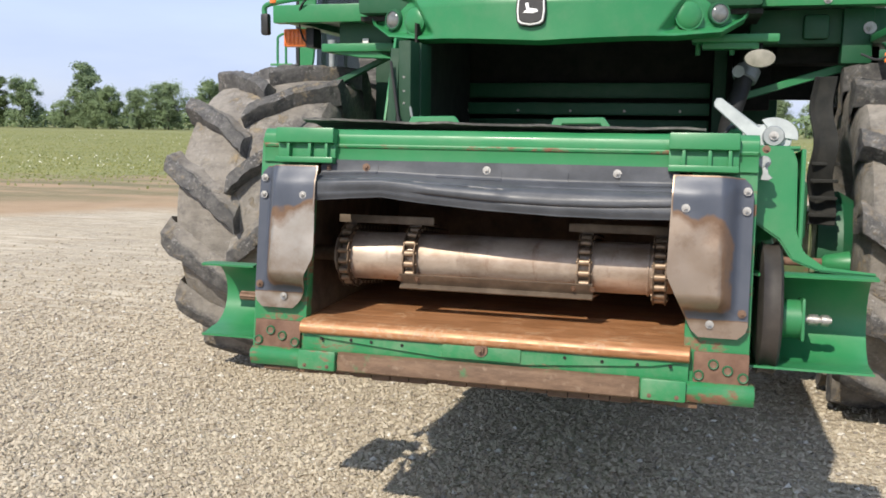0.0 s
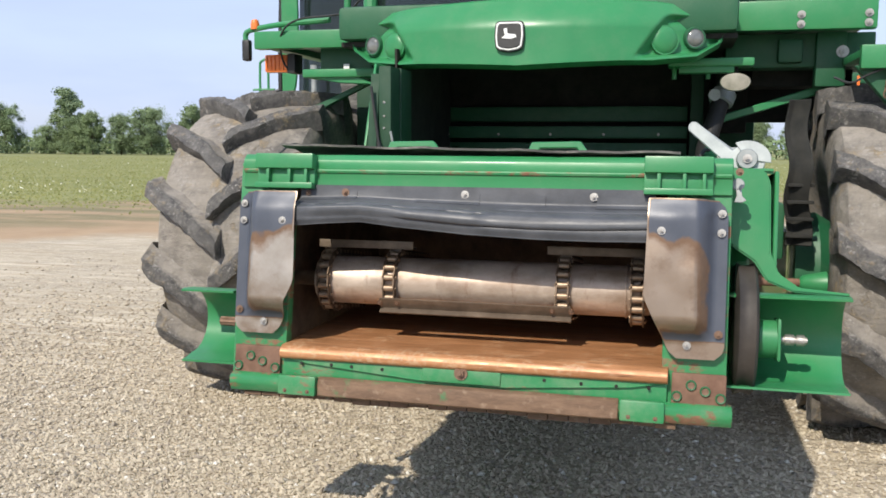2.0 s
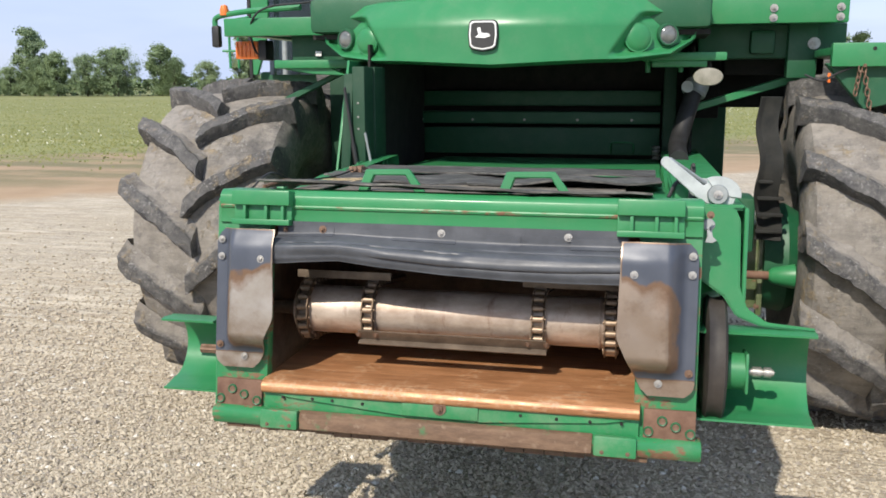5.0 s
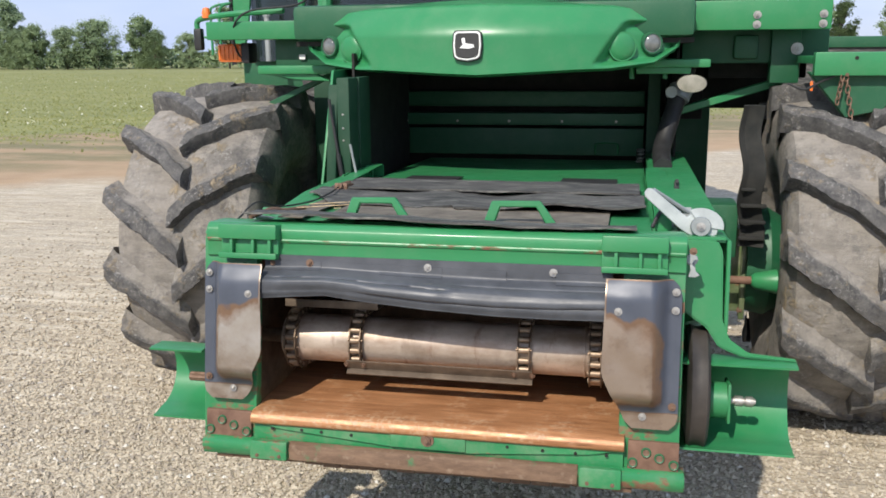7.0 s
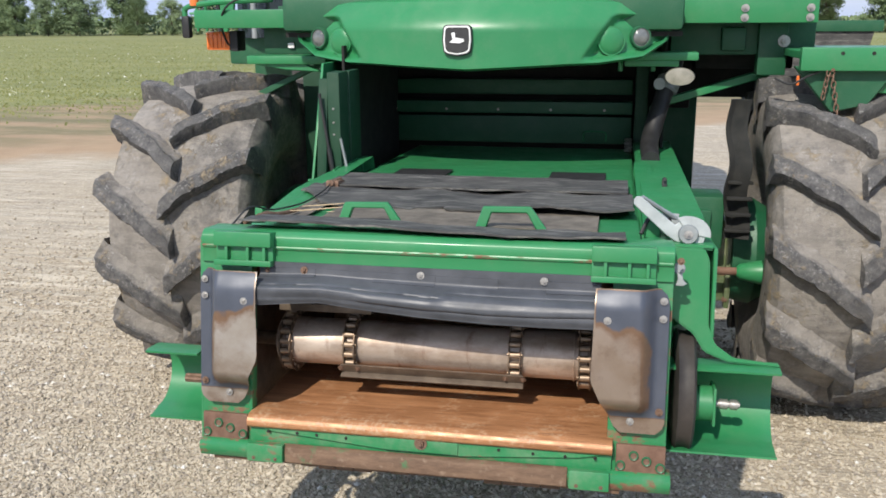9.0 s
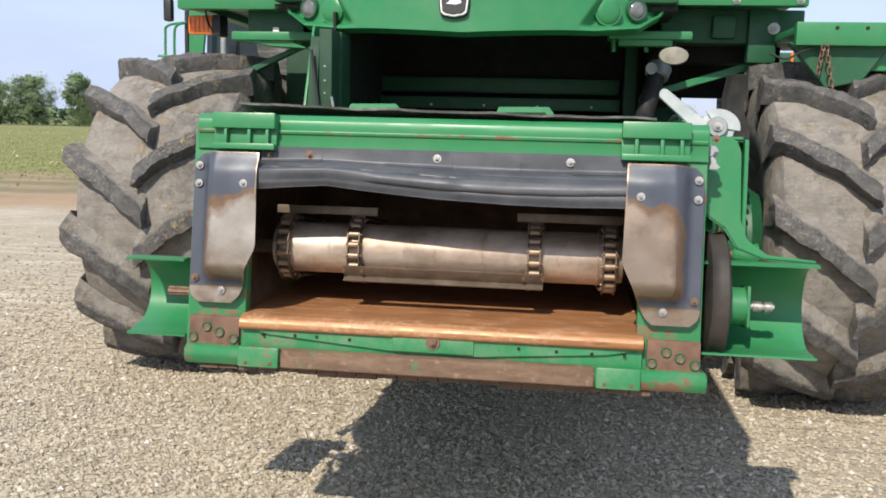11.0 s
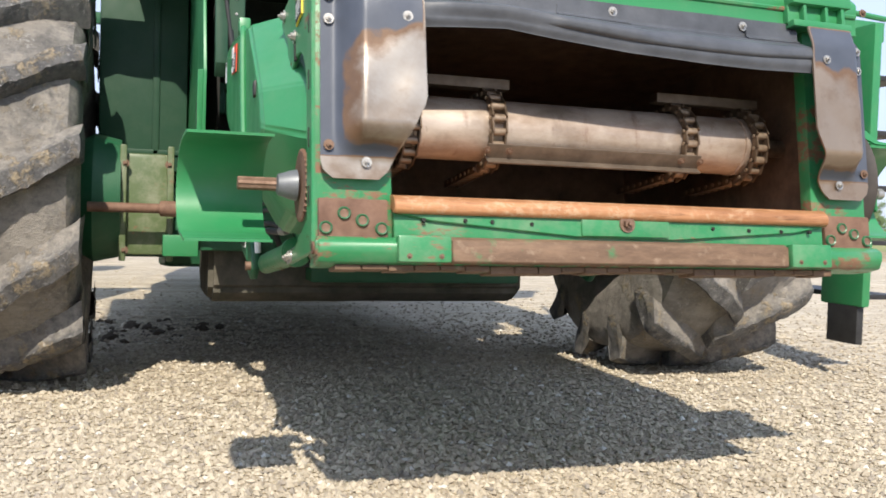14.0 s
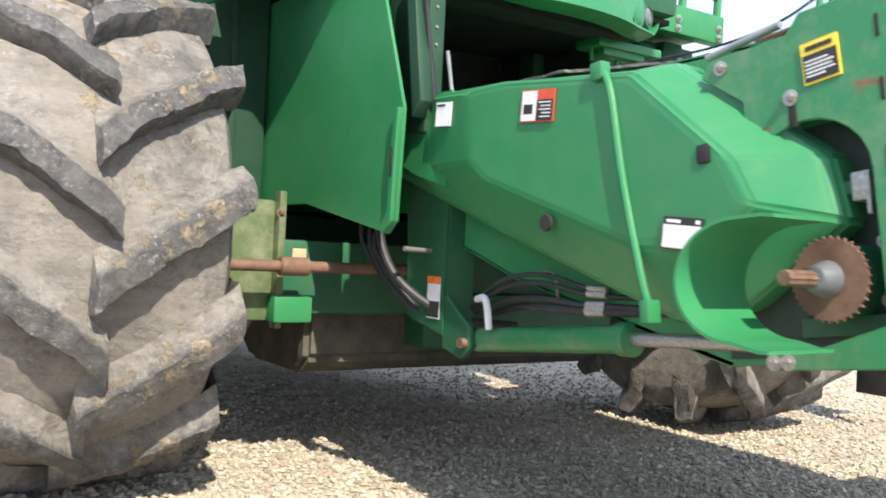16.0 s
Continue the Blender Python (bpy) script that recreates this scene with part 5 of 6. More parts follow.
def build_hood():
    """The rounded green front fairing under the cab, with its two lamp pods and emblem."""
    def front(x):
        return -0.03 + 0.34 * (abs(x) / 0.93) ** 2.1

    def low(x):
        a = abs(x)
        return lerp_table([(0.0, 2.150), (0.46, 2.172), (0.60, 2.175), (0.80, 2.200), (0.90, 2.265), (0.93, 2.33)], a)

    def high(x):
        return lerp_table([(0.0, 2.52), (0.6, 2.50), (0.85, 2.47), (0.93, 2.42)], abs(x))

    def fn(u, v):
        x = -0.93 + 1.86 * u
        z0, z1 = low(x), high(x)
        if v < 0.12:
            t = v / 0.12
            return Vector((x, front(x) + 0.10 * (1 - t) + 0.012 * math.sin(math.pi * t), z0 + 0.012 * t * t))
        t = (v - 0.12) / 0.88
        z = z0 + 0.012 + (z1 - z0) * t
        a = abs(x)
        lean = 0.10 * ease(0.45, 1.0, t) + 0.30 * ease(0.85, 1.0, t) + 0.02 * t
        pod = 0.0
        if a > 0.50:
            edge = 0.50 + 0.22 * t
            pod = 0.060 * ease(edge, edge + 0.055, a) * ease(0.70, 0.60, t) * ease(0.93, 0.88, a) * ease(0.02, 0.12, t)
        return Vector((x, front(x) + lean + pod, z))

    hood = u_part("front_fairing", sheet(fn, 260, 64, 0.01), green, "rounded glossy green front fairing", 50)
    for s in (-1, 1):
        for x, r, z, mat, nm in ((0.650, 0.060, 2.285, green, "lamp_cover"), (0.785, 0.038, 2.300, lamp_glass, "headlamp")):
            y = front(x) + 0.052
            turn = Matrix.Translation((s * x, y, z)) @ Matrix.Rotation(radians(22 * s), 4, "Z")
            d = 0.5 if nm == "lamp_cover" else 0.4
            bm = lathe([(0.03, r * 1.15), (-0.012, r * 1.12), (-0.012, r), (-0.012 - 0.008 * d, r * 0.93), (-0.012 - 0.022 * d, r * 0.55), (-0.012 - 0.025 * d, 0.004)], (0, 0, 0), "y", 28)
            part(nm, bm, mat, hood, "domed green lamp cover" if nm == "lamp_cover" else "round clear headlamp", UPPER @ turn)
            if nm == "headlamp":
                part("lamp_ring", lathe([(0.03, r * 1.42), (-0.006, r * 1.40), (-0.016, r * 1.28), (-0.016, r * 1.10), (0.0, r * 1.04)], (0, 0, 0), "y", 28), green_dark, hood, "dark green lamp ring", UPPER @ turn)
    c = Matrix.Translation((-0.035, -0.034, 2.295)) @ Matrix.Rotation(radians(-4), 4, "X")

    def badge(k, y0, y1):
        pts = [(-0.062, 0.055), (-0.05, 0.064), (0.05, 0.064), (0.062, 0.055), (0.066, 0.0), (0.060, -0.05), (0.045, -0.062), (0.0, -0.070), (-0.045, -0.062), (-0.060, -0.05), (-0.066, 0.0)]
        return prism([(x * k, z * k) for x, z in pts], "y", y0, y1, 0.003)

    part("emblem", badge(1.05, -0.010, 0.02), black, hood, "plain black and white emblem", UPPER @ c)
    part("emblem_border", badge(0.97, -0.013, -0.006), white_paint, hood, "", UPPER @ c)
    part("emblem_field", badge(0.86, -0.016, -0.009), black, hood, "", UPPER @ c)
    part("emblem_shape", join(prism([(-0.035, -0.012), (-0.01, 0.010), (0.03, 0.004), (0.035, -0.008), (0.01, -0.016)], "y", -0.019, -0.012, 0.001), prism([(-0.02, 0.004), (-0.026, 0.030), (-0.010, 0.034), (-0.006, 0.008)], "y", -0.019, -0.012, 0.001)), white_paint, hood, "", UPPER @ c)
    # the shade under the fairing, painted near-black
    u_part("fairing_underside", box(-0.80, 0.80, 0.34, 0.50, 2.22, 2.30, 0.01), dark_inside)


build_hood()


def build_cab():
    u_part("cab_floor", box(-0.98, 0.98, 0.25, 2.4, 2.33, 2.50, 0.03), green_dark)
    u_part("windscreen", sheet(lambda u, v: Vector((-0.90 + 1.80 * u, 0.36 + 0.28 * (abs(2 * u - 1)) ** 2.5 + 0.10 * v, 2.48 + 1.35 * v)), 24, 4, 0.008), cab_glass, "dark tinted curved windscreen")
    for s in (-1, 1):
        u_part("cab_post", tube([(s * 0.93, 0.62, 2.42), (s * 0.94, 0.68, 3.1), (s * 0.92, 0.72, 3.85)], 0.04, 10), green)
        u_part("cab_side_glass", box(*sorted((s * 0.93, s * 0.945)), 0.68, 2.3, 2.5, 3.82, 0.003), cab_glass)
    u_part("cab_rear", box(-0.95, 0.95, 2.3, 2.4, 2.4, 3.85, 0.02), green_dark)
    u_part("cab_roof", box(-1.05, 1.05, 0.45, 2.45, 3.82, 4.0, 0.06), green, "green cab roof")


build_cab()


def build_left_platform():
    u_part("platform_beam", join(box(-1.66, -0.95, 0.68, 0.76, 2.345, 2.445, 0.008), box(-1.66, -1.58, 0.70, 2.2, 2.36, 2.44, 0.008)), green, "green platform beam")
    u_part("platform_floor", box(-1.60, -0.96, 0.74, 2.2, 2.40, 2.43, 0.004), green_dark)
    u_part("platform_bracket", join(box(-1.26, -0.82, 0.44, 0.66, 2.160, 2.205, 0.010), prism([(-1.26, 2.165), (-0.95, 2.165), (-0.85, 2.12), (-1.05, 2.13)], "y", 0.46, 0.50, 0.004)), green, "green bracket under the platform")
    u_part("bracket_brace", prism([(-0.90, 2.165), (-0.84, 2.165), (-1.22, 1.985), (-1.27, 2.0)], "y", 0.56, 0.60, 0.004), green_dark)
    u_part("relay_box", join(box(-1.30, -0.98, 0.80, 1.0, 2.20, 2.36, 0.01), box(-1.16, -1.12, 0.79, 0.80, 2.24, 2.265, 0.002)), green_dark)
    u_part("label", box(-1.15, -1.115, 0.783, 0.788, 2.235, 2.262, 0), white_paint)
    lamp = u_part("marker_lamp", join(box(-1.652, -1.51, 0.80, 0.86, 2.222, 2.325, 0.012), *[box(-1.645 + 0.026 * k, -1.635 + 0.026 * k, 0.794, 0.802, 2.235, 2.315, 0.002) for k in range(5)]), amber, "ribbed amber marker lamp")
    part("lamp_housing", box(-1.51, -1.46, 0.80, 0.92, 2.215, 2.33, 0.01), black, lamp, "", UPPER)
    u_part("lamp_cable", tube([(-1.50, 0.82, 2.22), (-1.53, 0.78, 2.30), (-1.49, 0.68, 2.42), (-1.38, 0.66, 2.50), (-1.1, 0.66, 2.53), (-0.95, 0.6, 2.62)], 0.006, 6), black)
    u_part("mirror_arm", tube([(-1.20, 0.70, 2.50), (-1.50, 0.74, 2.49), (-1.68, 0.78, 2.475), (-1.765, 0.80, 2.455), (-1.77, 0.80, 2.40)], 0.016, 8), green)
    u_part("mirror", box(-1.79, -1.742, 0.78, 0.83, 2.29, 2.415, 0.014), black, "small black mirror on an arm")
    u_part("beacon", lathe([(2.47, 0.024), (2.50, 0.026), (2.525, 0.018), (2.53, 0.004)], (-1.70, 0.78, 0), "z", 16), amber, "small orange beacon lamp")
    u_part("handrail", tube([(-1.10, 0.72, 2.44), (-1.10, 0.72, 3.2), (-1.12, 0.8, 3.4)], 0.02, 10), green)
    u_part("rubber_apron", prism([(-2.10, 2.45), (-1.45, 2.45), (-1.50, 1.44), (-1.60, 1.38), (-1.72, 1.48), (-1.95, 1.62)], "y", 3.16, 3.18, 0.003), mat_rubber, "black rubber apron behind the wheel")
    u_part("apron_bracket", box(-2.10, -1.10, 3.14, 3.20, 2.42, 2.50, 0.006), green_dark)


build_left_platform()


def build_right_platform():
    u_part("deck_box", join(box(0.98, 1.62, 0.52, 0.60, 2.36, 2.50, 0.008), box(0.98, 1.62, 0.56, 2.2, 2.40, 2.46, 0.006)), green, "green deck box")
    for x in (1.28, 1.58):
        for z in (2.385, 2.43):
            share("bolt", BOLT, combine, UPPER @ Matrix.Translation((x, 0.518, z)) @ FRONT @ Matrix.Diagonal((1.3, 1.3, 1.3, 1)))
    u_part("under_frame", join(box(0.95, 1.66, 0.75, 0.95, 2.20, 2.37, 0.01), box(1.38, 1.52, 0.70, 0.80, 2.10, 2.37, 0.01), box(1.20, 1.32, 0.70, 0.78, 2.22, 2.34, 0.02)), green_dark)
    share("bolt", BOLT, combine, UPPER @ Matrix.Translation((1.50, 0.695, 2.27)) @ FRONT @ Matrix.Diagonal((2, 2, 2, 1)))
    u_part("lamp_bracket", join(box(0.67, 1.07, 0.42, 0.58, 2.185, 2.225, 0.010), box(0.72, 0.98, 0.44, 0.52, 2.155, 2.19, 0.006), *[rod((x, 0.5, 2.19), (x, 0.5, 2.13), 0.012, 8) for x in (0.70, 0.86)]), green, "green lamp bracket")
    u_part("work_lamp", lathe([(-0.035, 0.02), (-0.03, 0.062), (-0.012, 0.066), (0.04, 0.05), (0.07, 0.02)], (0, 0, 0), "y", 24), cream, "round cream work lamp", at=Matrix.Translation((0.985, 0.44, 2.108)) @ Matrix.Diagonal((1.1, 1, 0.66, 1)))
    u_part("lamp_stem", rod((0.985, 0.46, 2.14), (0.99, 0.50, 2.20), 0.012, 8), black)
    u_part("diagonal_brace", prism([(0.86, 1.90), (0.88, 1.945), (1.47, 2.13), (1.47, 2.085)], "y", 0.86, 0.92, 0.004), green, "green diagonal brace")
    u_part("hanging_strap", prism([(1.455, 2.15), (1.49, 2.15), (1.43, 1.62), (1.395, 1.55)], "y", 1.30, 1.306, 0.001), black, "thin black hanging strap")
    # added near-black panel for the shade beside the throat
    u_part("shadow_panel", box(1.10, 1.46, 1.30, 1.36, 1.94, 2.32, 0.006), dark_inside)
    c_part("gear_housing", join(box(1.12, 1.38, 1.62, 1.92, 1.12, 1.46, 0.02), box(1.16, 1.30, 1.58, 1.64, 1.20, 1.38, 0.012)), green_dark, "dark green gear housing")
    apron = c_part("rubber_apron", sheet(lambda u, v: Vector((1.35 + 0.02 * (1 - v) + (0.15 - 0.03 * v) * u + 0.012 * math.sin(14 * v), 1.50 + 0.04 * math.sin(9 * v) + 0.02 * math.sin(5 * u), 1.22 + 0.86 * v)), 4, 24, 0.012), dark_inside, "ribbed black rubber apron")
    for k in range(4):
        part("rib", box(1.37, 1.52, 1.455, 1.50, 1.27 + 0.10 * k, 1.29 + 0.10 * k, 0.006), dark_inside, apron)
    # added dark apron and bracket that close the bright gap behind this wheel
    u_part("rubber_apron", prism([(1.62, 2.30), (2.55, 2.30), (2.40, 1.66), (2.0, 1.52), (1.64, 1.50)], "y", 3.16, 3.18, 0.003), mat_rubber, "black rubber apron behind the wheel")
    u_part("apron_bracket", box(1.40, 2.6, 3.14, 3.20, 2.28, 2.36, 0.006), green_dark)
    # walkway that reaches out over the wheel, with its rails
    m_part("walkway", join(box(1.62, 3.1, 0.86, 0.92, 2.20, 2.32, 0.008), box(1.62, 3.1, 0.90, 1.9, 2.26, 2.30, 0.004)), green, "green walkway over the wheel")
    m_part("walkway_bracket", prism([(1.60, 2.22), (2.12, 2.22), (1.98, 2.02), (1.80, 1.98)], "y", 0.92, 0.98, 0.006), green_dark)
    m_part("walkway_beam", box(2.0, 3.1, 0.96, 1.04, 2.08, 2.19, 0.008), green)
    rails = [tube([(1.34, 0.56, 2.36), (1.36, 0.56, 2.75), (1.40, 0.56, 3.4)], 0.020, 8), tube([(1.60, 0.56, 2.36), (1.62, 0.56, 2.75), (1.66, 0.56, 3.4)], 0.020, 8), rod((1.35, 0.56, 2.62), (1.62, 0.56, 2.60), 0.018, 8)]
    u_part("deck_rail", join(*rails), green, "green tube rail")
    rails = [tube([(2.14, 0.86, 2.24), (2.18, 0.86, 2.7), (2.26, 0.86, 3.3)], 0.020, 8), tube([(2.26, 0.86, 2.36), (2.32, 0.86, 2.8), (2.38, 0.86, 3.3)], 0.018, 8), rod((2.16, 0.86, 2.40), (3.1, 0.86, 2.34), 0.018, 8)]
    m_part("walkway_rail", join(*rails), green, "green tube rail")
    for z in (2.235, 2.285):
        share("bolt", BOLT, combine, MIDDLE @ Matrix.Translation((2.15, 0.858, z)) @ FRONT @ Matrix.Diagonal((1.2, 1.2, 1.2, 1)))
    ladder = m_part("access_ladder", join(box(2.80, 2.86, 0.62, 0.96, 0.62, 2.25, 0.02), box(2.80, 2.86, 1.30, 1.45, 0.62, 2.25, 0.01)), green, "green access ladder with dark treads")
    part("ladder_foot", box(2.805, 2.855, 0.66, 0.90, 0.40, 0.66, 0.008), black, ladder, "", MIDDLE)
    for k in range(5):
        part("tread", box(2.86, 3.14, 0.70, 1.40, 0.66 + 0.32 * k, 0.69 + 0.32 * k, 0.005), black, ladder, "", MIDDLE)
    m_part("reflector", box(1.62, 1.634, 0.94, 0.955, 2.12, 2.17, 0.003), amber)
    m_part("side_cable", tube([(1.50, 0.90, 2.16), (1.58, 0.88, 2.13), (1.66, 0.88, 2.17), (1.8, 0.9, 2.23)], 0.006, 6), black)


build_right_platform()


def build_holes():
    for x in (1.82, 1.97):
        m_part("hole", rod((x, 0.857, 2.29), (x, 0.87, 2.29), 0.010, 10), dark_inside)


build_holes()


def build_chain():
    """A short chain that hangs from the walkway."""
    link = mesh_of(tube([(0.011 * math.cos(a), 0, 0.020 * math.sin(a)) for a in [2 * math.pi * k / 12 for k in range(13)]], 0.0042, 6, 1, False), "chain_link", 60)
    link.materials.append(bolt_rust)
    hook = m_part("hanging_chain", rod((1.78, 0.90, 2.215), (1.78, 0.86, 2.205), 0.010, 8), bolt_rust, "short rusty chain on the walkway")
    for k in range(8):
        share("chain_link", link, hook, MIDDLE @ Matrix.Translation((1.78 + 0.006 * k, 0.875, 2.19 - 0.030 * k)) @ Matrix.Rotation(radians(90 * (k % 2)), 4, "Z"))
    rail_chain = m_part("rail_chain", rod((2.33, 0.86, 2.76), (2.33, 0.90, 2.75), 0.008, 8), bolt_rust, "dark chain across the rail opening")
    for k in range(26):
        u = k / 25
        share("chain_link", link, rail_chain, MIDDLE @ Matrix.Translation((2.33 + 0.66 * u, 0.88, 2.74 - 0.56 * u * (1 - u))) @ Matrix.Rotation(radians(60 - 110 * u), 4, "Y") @ Matrix.Rotation(radians(90 * (k % 2)), 4, "Z"))
    for k in range(5):
        share("chain_link", link, hook, MIDDLE @ Matrix.Translation((1.76 - 0.004 * k, 0.868, 2.19 - 0.030 * k)) @ Matrix.Rotation(radians(90 * (k % 2) + 30), 4, "Z"))


build_chain()


# ---- a second machine parked farther back ----
def build_second():
    other = new("combine_harvester")
    other.location = (1.80, -3.2, 0.0)
    tagged(other, "second green combine with a dark glass cab parked behind", "combine harvester")

    def p(name, bm, mat, label=""):
        return part(name, bm, mat, other, label)

    p("main_body", join(box(-7.15, -5.05, 13.6, 19.0, 1.15, 3.3, 0.06), box(-7.0, -5.2, 12.3, 13.7, 1.9, 2.35, 0.05)), green_dark, "green threshing body")
    p("grain_hopper", prism([(13.7, 3.25), (13.4, 4.6), (17.5, 4.6), (17.2, 3.25)], "x", -7.2, -4.9, 0.05), green_dark, "dark green grain hopper")
    p("windscreen", sheet(lambda u, v: Vector((-6.80 + 1.32 * u, 12.0 + 0.25 * (2 * u - 1) ** 2 + 0.1 * v, 2.30 + 2.15 * v)), 20, 4, 0.01), cab_glass, "large dark cab windscreen")
    p("cab_rear", box(-7.0, -5.4, 13.4, 13.5, 2.3, 4.4, 0.02), dark_inside)
    p("seat", join(box(-6.35, -5.95, 12.75, 13.15, 2.75, 2.9, 0.04), box(-6.35, -5.95, 13.1, 13.22, 2.85, 3.5, 0.04)), black, "black cab seat")
    for x in (-7.06, -5.46):
        p("cab_post", tube([(x, 12.15, 2.25), (x - 0.01, 12.15, 3.1), (x, 12.22, 4.5)], 0.035, 8), black)
    p("corner_panel", prism([(-7.02, 2.30), (-6.95, 2.30), (-6.80, 2.70), (-6.74, 3.2), (-6.76, 4.5), (-7.02, 4.5)], "y", 12.10, 12.16, 0.01), green, "curved green cab corner panel")
    p("cab_roof", box(-7.15, -5.3, 11.9, 13.6, 4.45, 4.65, 0.08), green)
    for dx in (0.0, -0.14):
        p("grab_rail", tube([(-7.20 + dx, 12.0, 2.40), (-7.20 + dx, 12.0, 2.95), (-7.16 + dx, 12.0, 3.10), (-7.06, 12.1, 3.16)], 0.020, 8), green)
    p("grab_rail", rod((-7.46, 12.0, 2.66), (-7.10, 12.0, 2.66), 0.018, 8), green)
    p("exhaust_stub", join(rod((-6.36, 11.8, 2.3), (-6.36, 11.8, 2.98), 0.045, 14), rod((-6.36, 11.8, 2.94), (-6.36, 11.8, 3.0), 0.060, 14)), silver, "grey metal stub pipe")
    ladder = p("access_ladder", join(rod((-5.22, 11.9, 1.0), (-5.18, 11.9, 3.05), 0.022, 8), rod((-4.92, 11.9, 1.0), (-4.92, 11.9, 3.05), 0.022, 8)), green, "pale green access ladder")
    for k in range(7):
        part("rung", box(-5.20, -4.92, 11.86, 11.94, 1.15 + 0.28 * k, 1.18 + 0.28 * k, 0.006), green, ladder)
    p("side_panel", prism([(-4.94, 1.2), (-4.62, 1.2), (-4.60, 2.75), (-4.70, 2.98), (-4.94, 3.02)], "y", 12.0, 12.1, 0.02), green, "rounded green side panel")
    p("fender", prism([(-5.50, 2.2), (-5.20, 2.2), (-5.0, 3.0), (-5.3, 3.25), (-5.45, 3.0)], "y", 12.4, 12.5, 0.02), green)
    p("header_frame", box(-6.9, -4.6, 12.2, 12.35, 0.9, 1.3, 0.03), green_dark)
    p("tank", lathe([(-4.55, 0.05), (-4.54, 0.30), (-4.45, 0.36), (-4.20, 0.36), (-4.15, 0.30)], (0, 12.4, 2.45), segs=24), silver, "grey round housing")
    p("tank_bracket", box(-4.95, -4.2, 12.2, 12.6, 1.9, 2.12, 0.02), green_dark)
    for x in (-7.15, -5.05):
        build_wheel("front_tyre", (x, 15.6, 0.95), 0.95, 0.75, 0.46, 15, "large dusty tractor tyre", 0.2, other)
    for x in (-6.95, -5.25):
        part("rear_tyre", lathe([(-0.2, 0.3), (-0.25, 0.5), (-0.22, 0.62), (0.0, 0.66), (0.22, 0.62), (0.25, 0.5), (0.2, 0.3)], segs=32), tyre_mat, other).matrix_basis = Matrix.Translation((x, 18.4, 0.66))


build_second()


# ---- trees ----
def tree_mesh(seed, height, spread, leaves, n=26000):
    rnd = random.Random(seed)
    trunk = [tube([(0, 0, 0), (0.1, 0, height * 0.3), (rnd.uniform(-0.4, 0.4), rnd.uniform(-0.4, 0.4), height * 0.8)], height * 0.018, 7, 3)]
    centres = []
    for k in range(80):
        a, z = rnd.uniform(0, 6.28), height * rnd.uniform(0.09, 0.97)
        reach = spread * math.sqrt(max(0.05, 1.0 - ((z / height - 0.5) / 0.55) ** 2)) * rnd.uniform(0.1, 0.85)
        c = Vector((reach * math.cos(a), reach * math.sin(a), z))
        centres.append((c, spread * rnd.uniform(0.12, 0.27)))
        if k < 14:
            trunk.append(tube([(0, 0, height * rnd.uniform(0.2, 0.5)), c * 0.6 + Vector((0, 0, z * 0.3)), c], height * 0.006, 5, 2))
    verts, faces = [], []
    for k in range(n):
        c, r = rnd.choice(centres)
        d = Vector((rnd.gauss(0, 1), rnd.gauss(0, 1), rnd.gauss(0, 0.8)))
        d = d.normalized() * r * min(1.35, abs(rnd.gauss(0, 0.72)))
        p = c + d
        s = rnd.uniform(0.085, 0.175) * height / 10
        u = Vector((rnd.gauss(0, 1), rnd.gauss(0, 1), rnd.gauss(0, 1))).normalized()
        w = u.orthogonal().normalized()
        i = len(verts)
        verts += [p - u * s, p + w * s * 0.7, p + u * s, p - w * s * 0.7]
        faces.append((i, i + 1, i + 2, i + 3))
    me = bpy.data.meshes.new("crown")
    me.from_pydata([tuple(v) for v in verts], [], faces)
    me.materials.append(leaves)
    wood = mesh_of(join(*trunk), "trunk", 60)
    wood.materials.append(bark)
    return wood, me


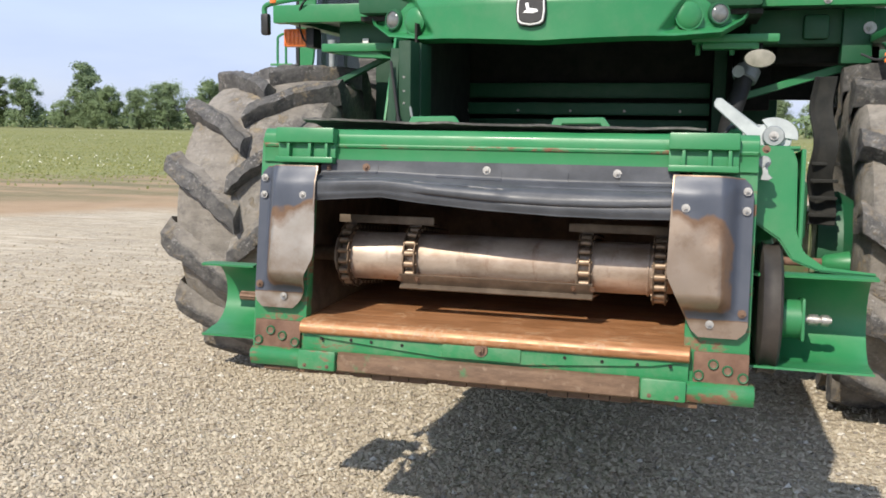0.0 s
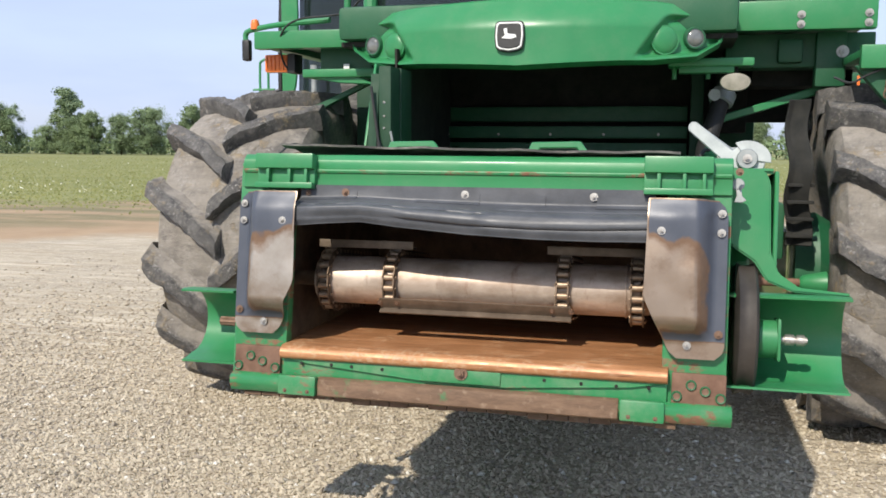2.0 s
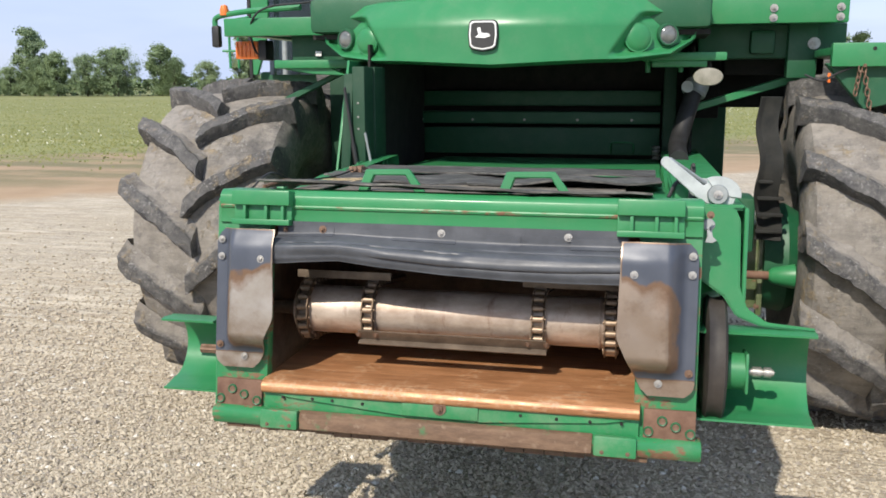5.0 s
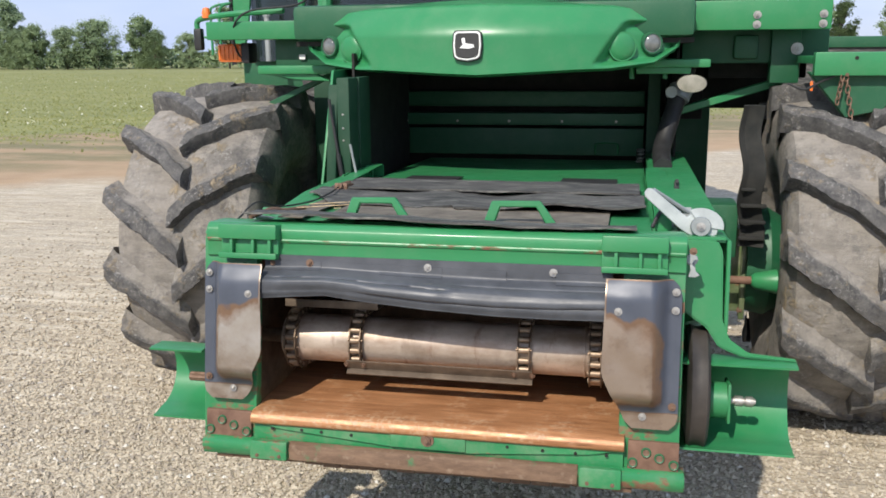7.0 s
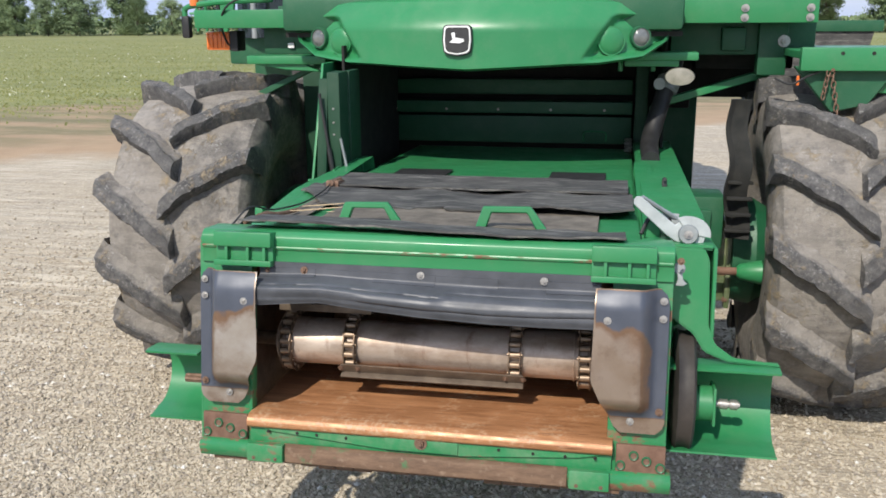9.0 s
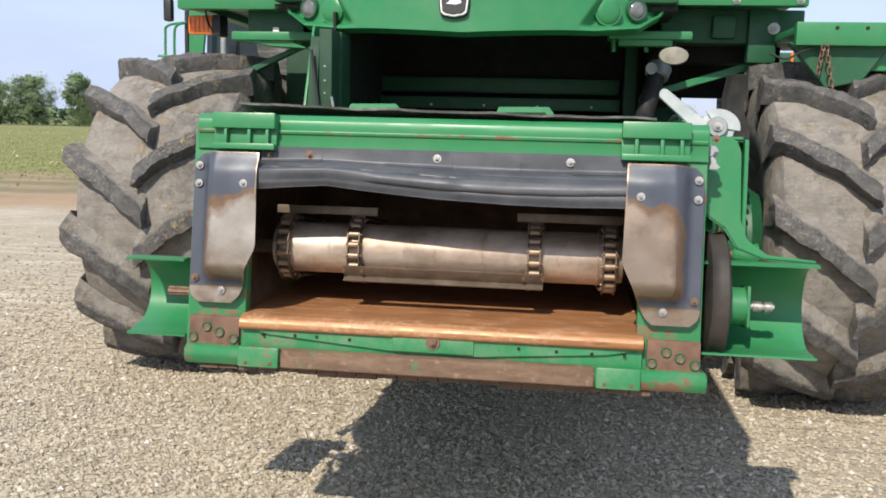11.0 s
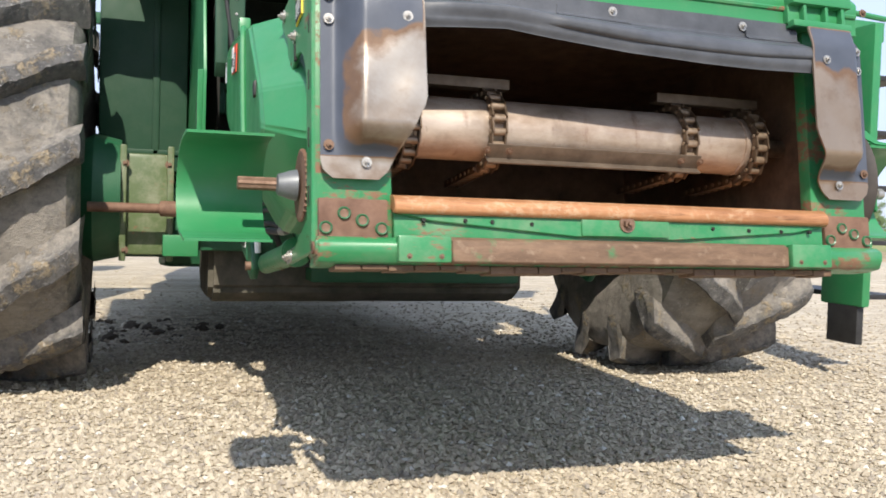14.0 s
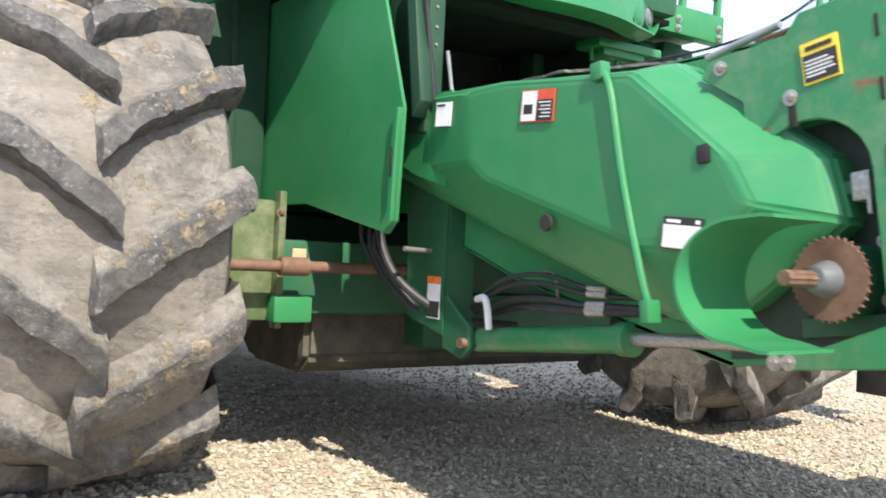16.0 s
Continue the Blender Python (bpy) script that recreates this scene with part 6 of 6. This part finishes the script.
def build_trees():
    kinds = [(tree_mesh(1, 9.5, 4.2, leaf_a), "broad dark green tree"), (tree_mesh(2, 11.5, 3.4, leaf_b), "tall slender pale green tree"), (tree_mesh(3, 7.5, 4.5, leaf_a), "low rounded green tree"), (tree_mesh(4, 8.0, 3.6, leaf_b), "bushy pale green tree")]
    rnd = random.Random(7)

    def put(kind, x, y, s):
        turn = Matrix.Translation((x, y, -0.1)) @ Matrix.Rotation(rnd.uniform(0, 6.28), 4, "Z") @ Matrix.Diagonal((s, s, s, 1))
        (wood, crown), label = kinds[kind]
        t = new("tree")
        tagged(t, label + " at the edge of the field", "tree", group="tree line")
        t.matrix_basis = turn
        share("trunk", wood, t, Matrix.Identity(4))
        share("crown", crown, t, Matrix.Identity(4))

    for kind, x, s in ((0, -129, 1.05), (1, -116.5, 1.12), (2, -121, 0.75), (3, -111, 0.9), (0, -107, 0.85), (3, -101, 0.95), (1, -97.5, 0.78), (2, -95, 1.15), (0, -89, 1.0)):
        put(kind, x, 150 + rnd.uniform(-4, 6), s)
    x = -84.0
    while x < 200:
        put(rnd.randrange(4), x, 155 + rnd.uniform(-8, 14), rnd.uniform(0.75, 1.1))
        x += rnd.uniform(5, 9)
    x = -136.0
    while x > -190:
        put(rnd.randrange(4), x, 150 + rnd.uniform(-8, 10), rnd.uniform(0.6, 0.95))
        x -= rnd.uniform(5, 10)
    # undergrowth closing the gaps, far off
    verts, faces = [], []
    for k in range(26000):
        p = Vector((rnd.uniform(-200, 200), 160 + rnd.uniform(-3, 6), 0))
        p.z = (1.6 + 3.4 * (0.5 + 0.5 * noise.noise(Vector((p.x * 0.11, 0.5, 0))))) * rnd.random() ** 0.7
        s = rnd.uniform(0.16, 0.42)
        u = Vector((rnd.gauss(0, 1), rnd.gauss(0, 1), rnd.gauss(0, 1))).normalized()
        w = u.orthogonal().normalized()
        i = len(verts)
        verts += [tuple(p - u * s), tuple(p + w * s), tuple(p + u * s), tuple(p - w * s)]
        faces.append((i, i + 1, i + 2, i + 3))
    me = bpy.data.meshes.new("undergrowth")
    me.from_pydata(verts, [], faces)
    me.materials.append(leaf_a)
    tagged(new("undergrowth", me), "dark green bushes below the tree line", "bushes", kind="stuff")


build_trees()


# ---- rough grass and flowers ----
def build_field():
    """Tufts and small white flower heads on the near part of the field and along its earth margin."""
    rng = np.random.default_rng(21)

    def blades(name, n, y_near, y_span, power, height, width, material, label, kind, patch):
        y = y_near + y_span * rng.random(n) ** power
        x = -12 + (y + 8) * rng.uniform(-0.95, 0.95, n)
        outside = 0.86 * y - 0.5 * x - 14.0
        keep = outside > 12.5 + 2.5 * rng.normal(0, 1, n)
        if patch:
            keep &= np.sin(x * 0.21 + 1.3 * np.sin(y * 0.13)) + np.sin(y * 0.31 + x * 0.07) > -0.1 + rng.normal(0, 0.5, n)
        x, y = x[keep], y[keep]
        n = len(x)
        h = height * (0.5 + rng.random(n))
        w = width * (0.6 + 0.8 * rng.random(n))
        a = rng.uniform(-0.7, 0.7, n)
        cx, sx = np.cos(a) * w, np.sin(a) * w
        lean = 0.4 * h * rng.normal(0, 1, n)
        z0 = np.zeros(n) if not patch else h * 0.7
        v = np.stack([np.stack([x - cx, y - sx, z0], -1), np.stack([x + cx, y + sx, z0], -1), np.stack([x + cx * 0.7 + lean, y + sx, h], -1), np.stack([x - cx * 0.7 + lean, y - sx, h], -1)], 1).reshape(-1, 3)
        f = np.arange(4 * n).reshape(-1, 4)
        me = bpy.data.meshes.new(name)
        me.from_pydata(v.tolist(), [], f.tolist())
        me.materials.append(material)
        tagged(new(name, me), label, kind, kind="stuff")

    blades("field_grass", 120000, 16, 100, 1.3, 0.042, 0.030, leaf_mat("meadow_grass", (0.15, 0.175, 0.055), (0.26, 0.26, 0.10)), "uneven yellowish green meadow grass", "grass", False)
    blades("field_flowers", 1300, 22, 60, 1.0, 0.20, 0.024, leaf_mat("pale_flower_heads", (0.55, 0.56, 0.42), (0.75, 0.75, 0.66)), "small white flower heads scattered over the field", "flowers", True)


build_field()


# ---- loose gravel ----
def build_gravel(count=190000):
    """Loose stones on the yard, denser towards the near side."""
    rng = np.random.default_rng(5)
    base = np.array([(1, 0, 0), (-1, 0, 0), (0, 1, 0), (0, -1, 0), (0, 0, 1), (0, 0, -1)], float)
    tri = np.array([(0, 2, 4), (2, 1, 4), (1, 3, 4), (3, 0, 4), (2, 0, 5), (1, 2, 5), (3, 1, 5), (0, 3, 5)])
    y = -3.0 + 3.4 * np.abs(rng.normal(0, 1, count)) + 0.6 * rng.normal(0, 1, count)
    x = -1.2 + (2.1 + 0.28 * (y + 3.0)) * rng.normal(0, 1, count)
    size = (0.0055 + 0.0150 * rng.random(count) ** 2.4) * (1 + 0.03 * np.hypot(x, y + 3))
    shape = base[None] * rng.uniform(0.6, 1.25, (count, 6, 1)) + rng.normal(0, 0.14, (count, 6, 3))
    shape *= (size[:, None] * np.array([1.0, 1.0, 1.0]))[:, None, :]
    shape[:, :, 2] *= 0.65
    ang = rng.uniform(0, 6.283, count)
    c, s = np.cos(ang)[:, None], np.sin(ang)[:, None]
    px = shape[:, :, 0] * c - shape[:, :, 1] * s + x[:, None]
    py = shape[:, :, 0] * s + shape[:, :, 1] * c + y[:, None]
    pz = shape[:, :, 2] + (size * 0.30)[:, None]
    verts = np.stack([px, py, pz], -1).reshape(-1, 3)
    faces = (tri[None] + 6 * np.arange(count)[:, None, None]).reshape(-1, 3)
    me = bpy.data.meshes.new("gravel_stones")
    me.from_pydata(verts.tolist(), [], faces.tolist())
    me.materials.append(stone_material)
    tagged(new("gravel_stones", me), "loose pale crushed gravel stones on the yard", "gravel", kind="stuff")


build_gravel()


def build_clods():
    """Dark lumps of soil that fell off the wheel."""
    rnd = random.Random(11)
    bms = []
    for k in range(70):
        bm = bmesh.new()
        bmesh.ops.create_icosphere(bm, subdivisions=1, radius=1)
        r = 0.012 + 0.035 * rnd.random() ** 3
        off = Vector((k, 0, 0))
        for v in bm.verts:
            v.co *= 1 + 0.5 * noise.noise(v.co * 1.3 + off)
        x, y = rnd.gauss(-1.3, 0.3), rnd.gauss(4.2, 0.45)
        bm.transform(Matrix.Translation((x, y, r * 0.35)) @ Matrix.Rotation(rnd.uniform(0, 6), 4, "Z") @ Matrix.Diagonal((r * 1.5, r, r * 0.7, 1)))
        bms.append(bm)
    me = mesh_of(join(*bms), "soil_clods", 30)
    me.materials.append(plain("dark_soil", (0.035, 0.026, 0.018), (0.09, 0.068, 0.048), 0.95, 0, 20, 60, 0.5))
    tagged(new("soil_clods", me), "dark crumbled soil clods lying on the gravel", "soil", kind="stuff")


build_clods()
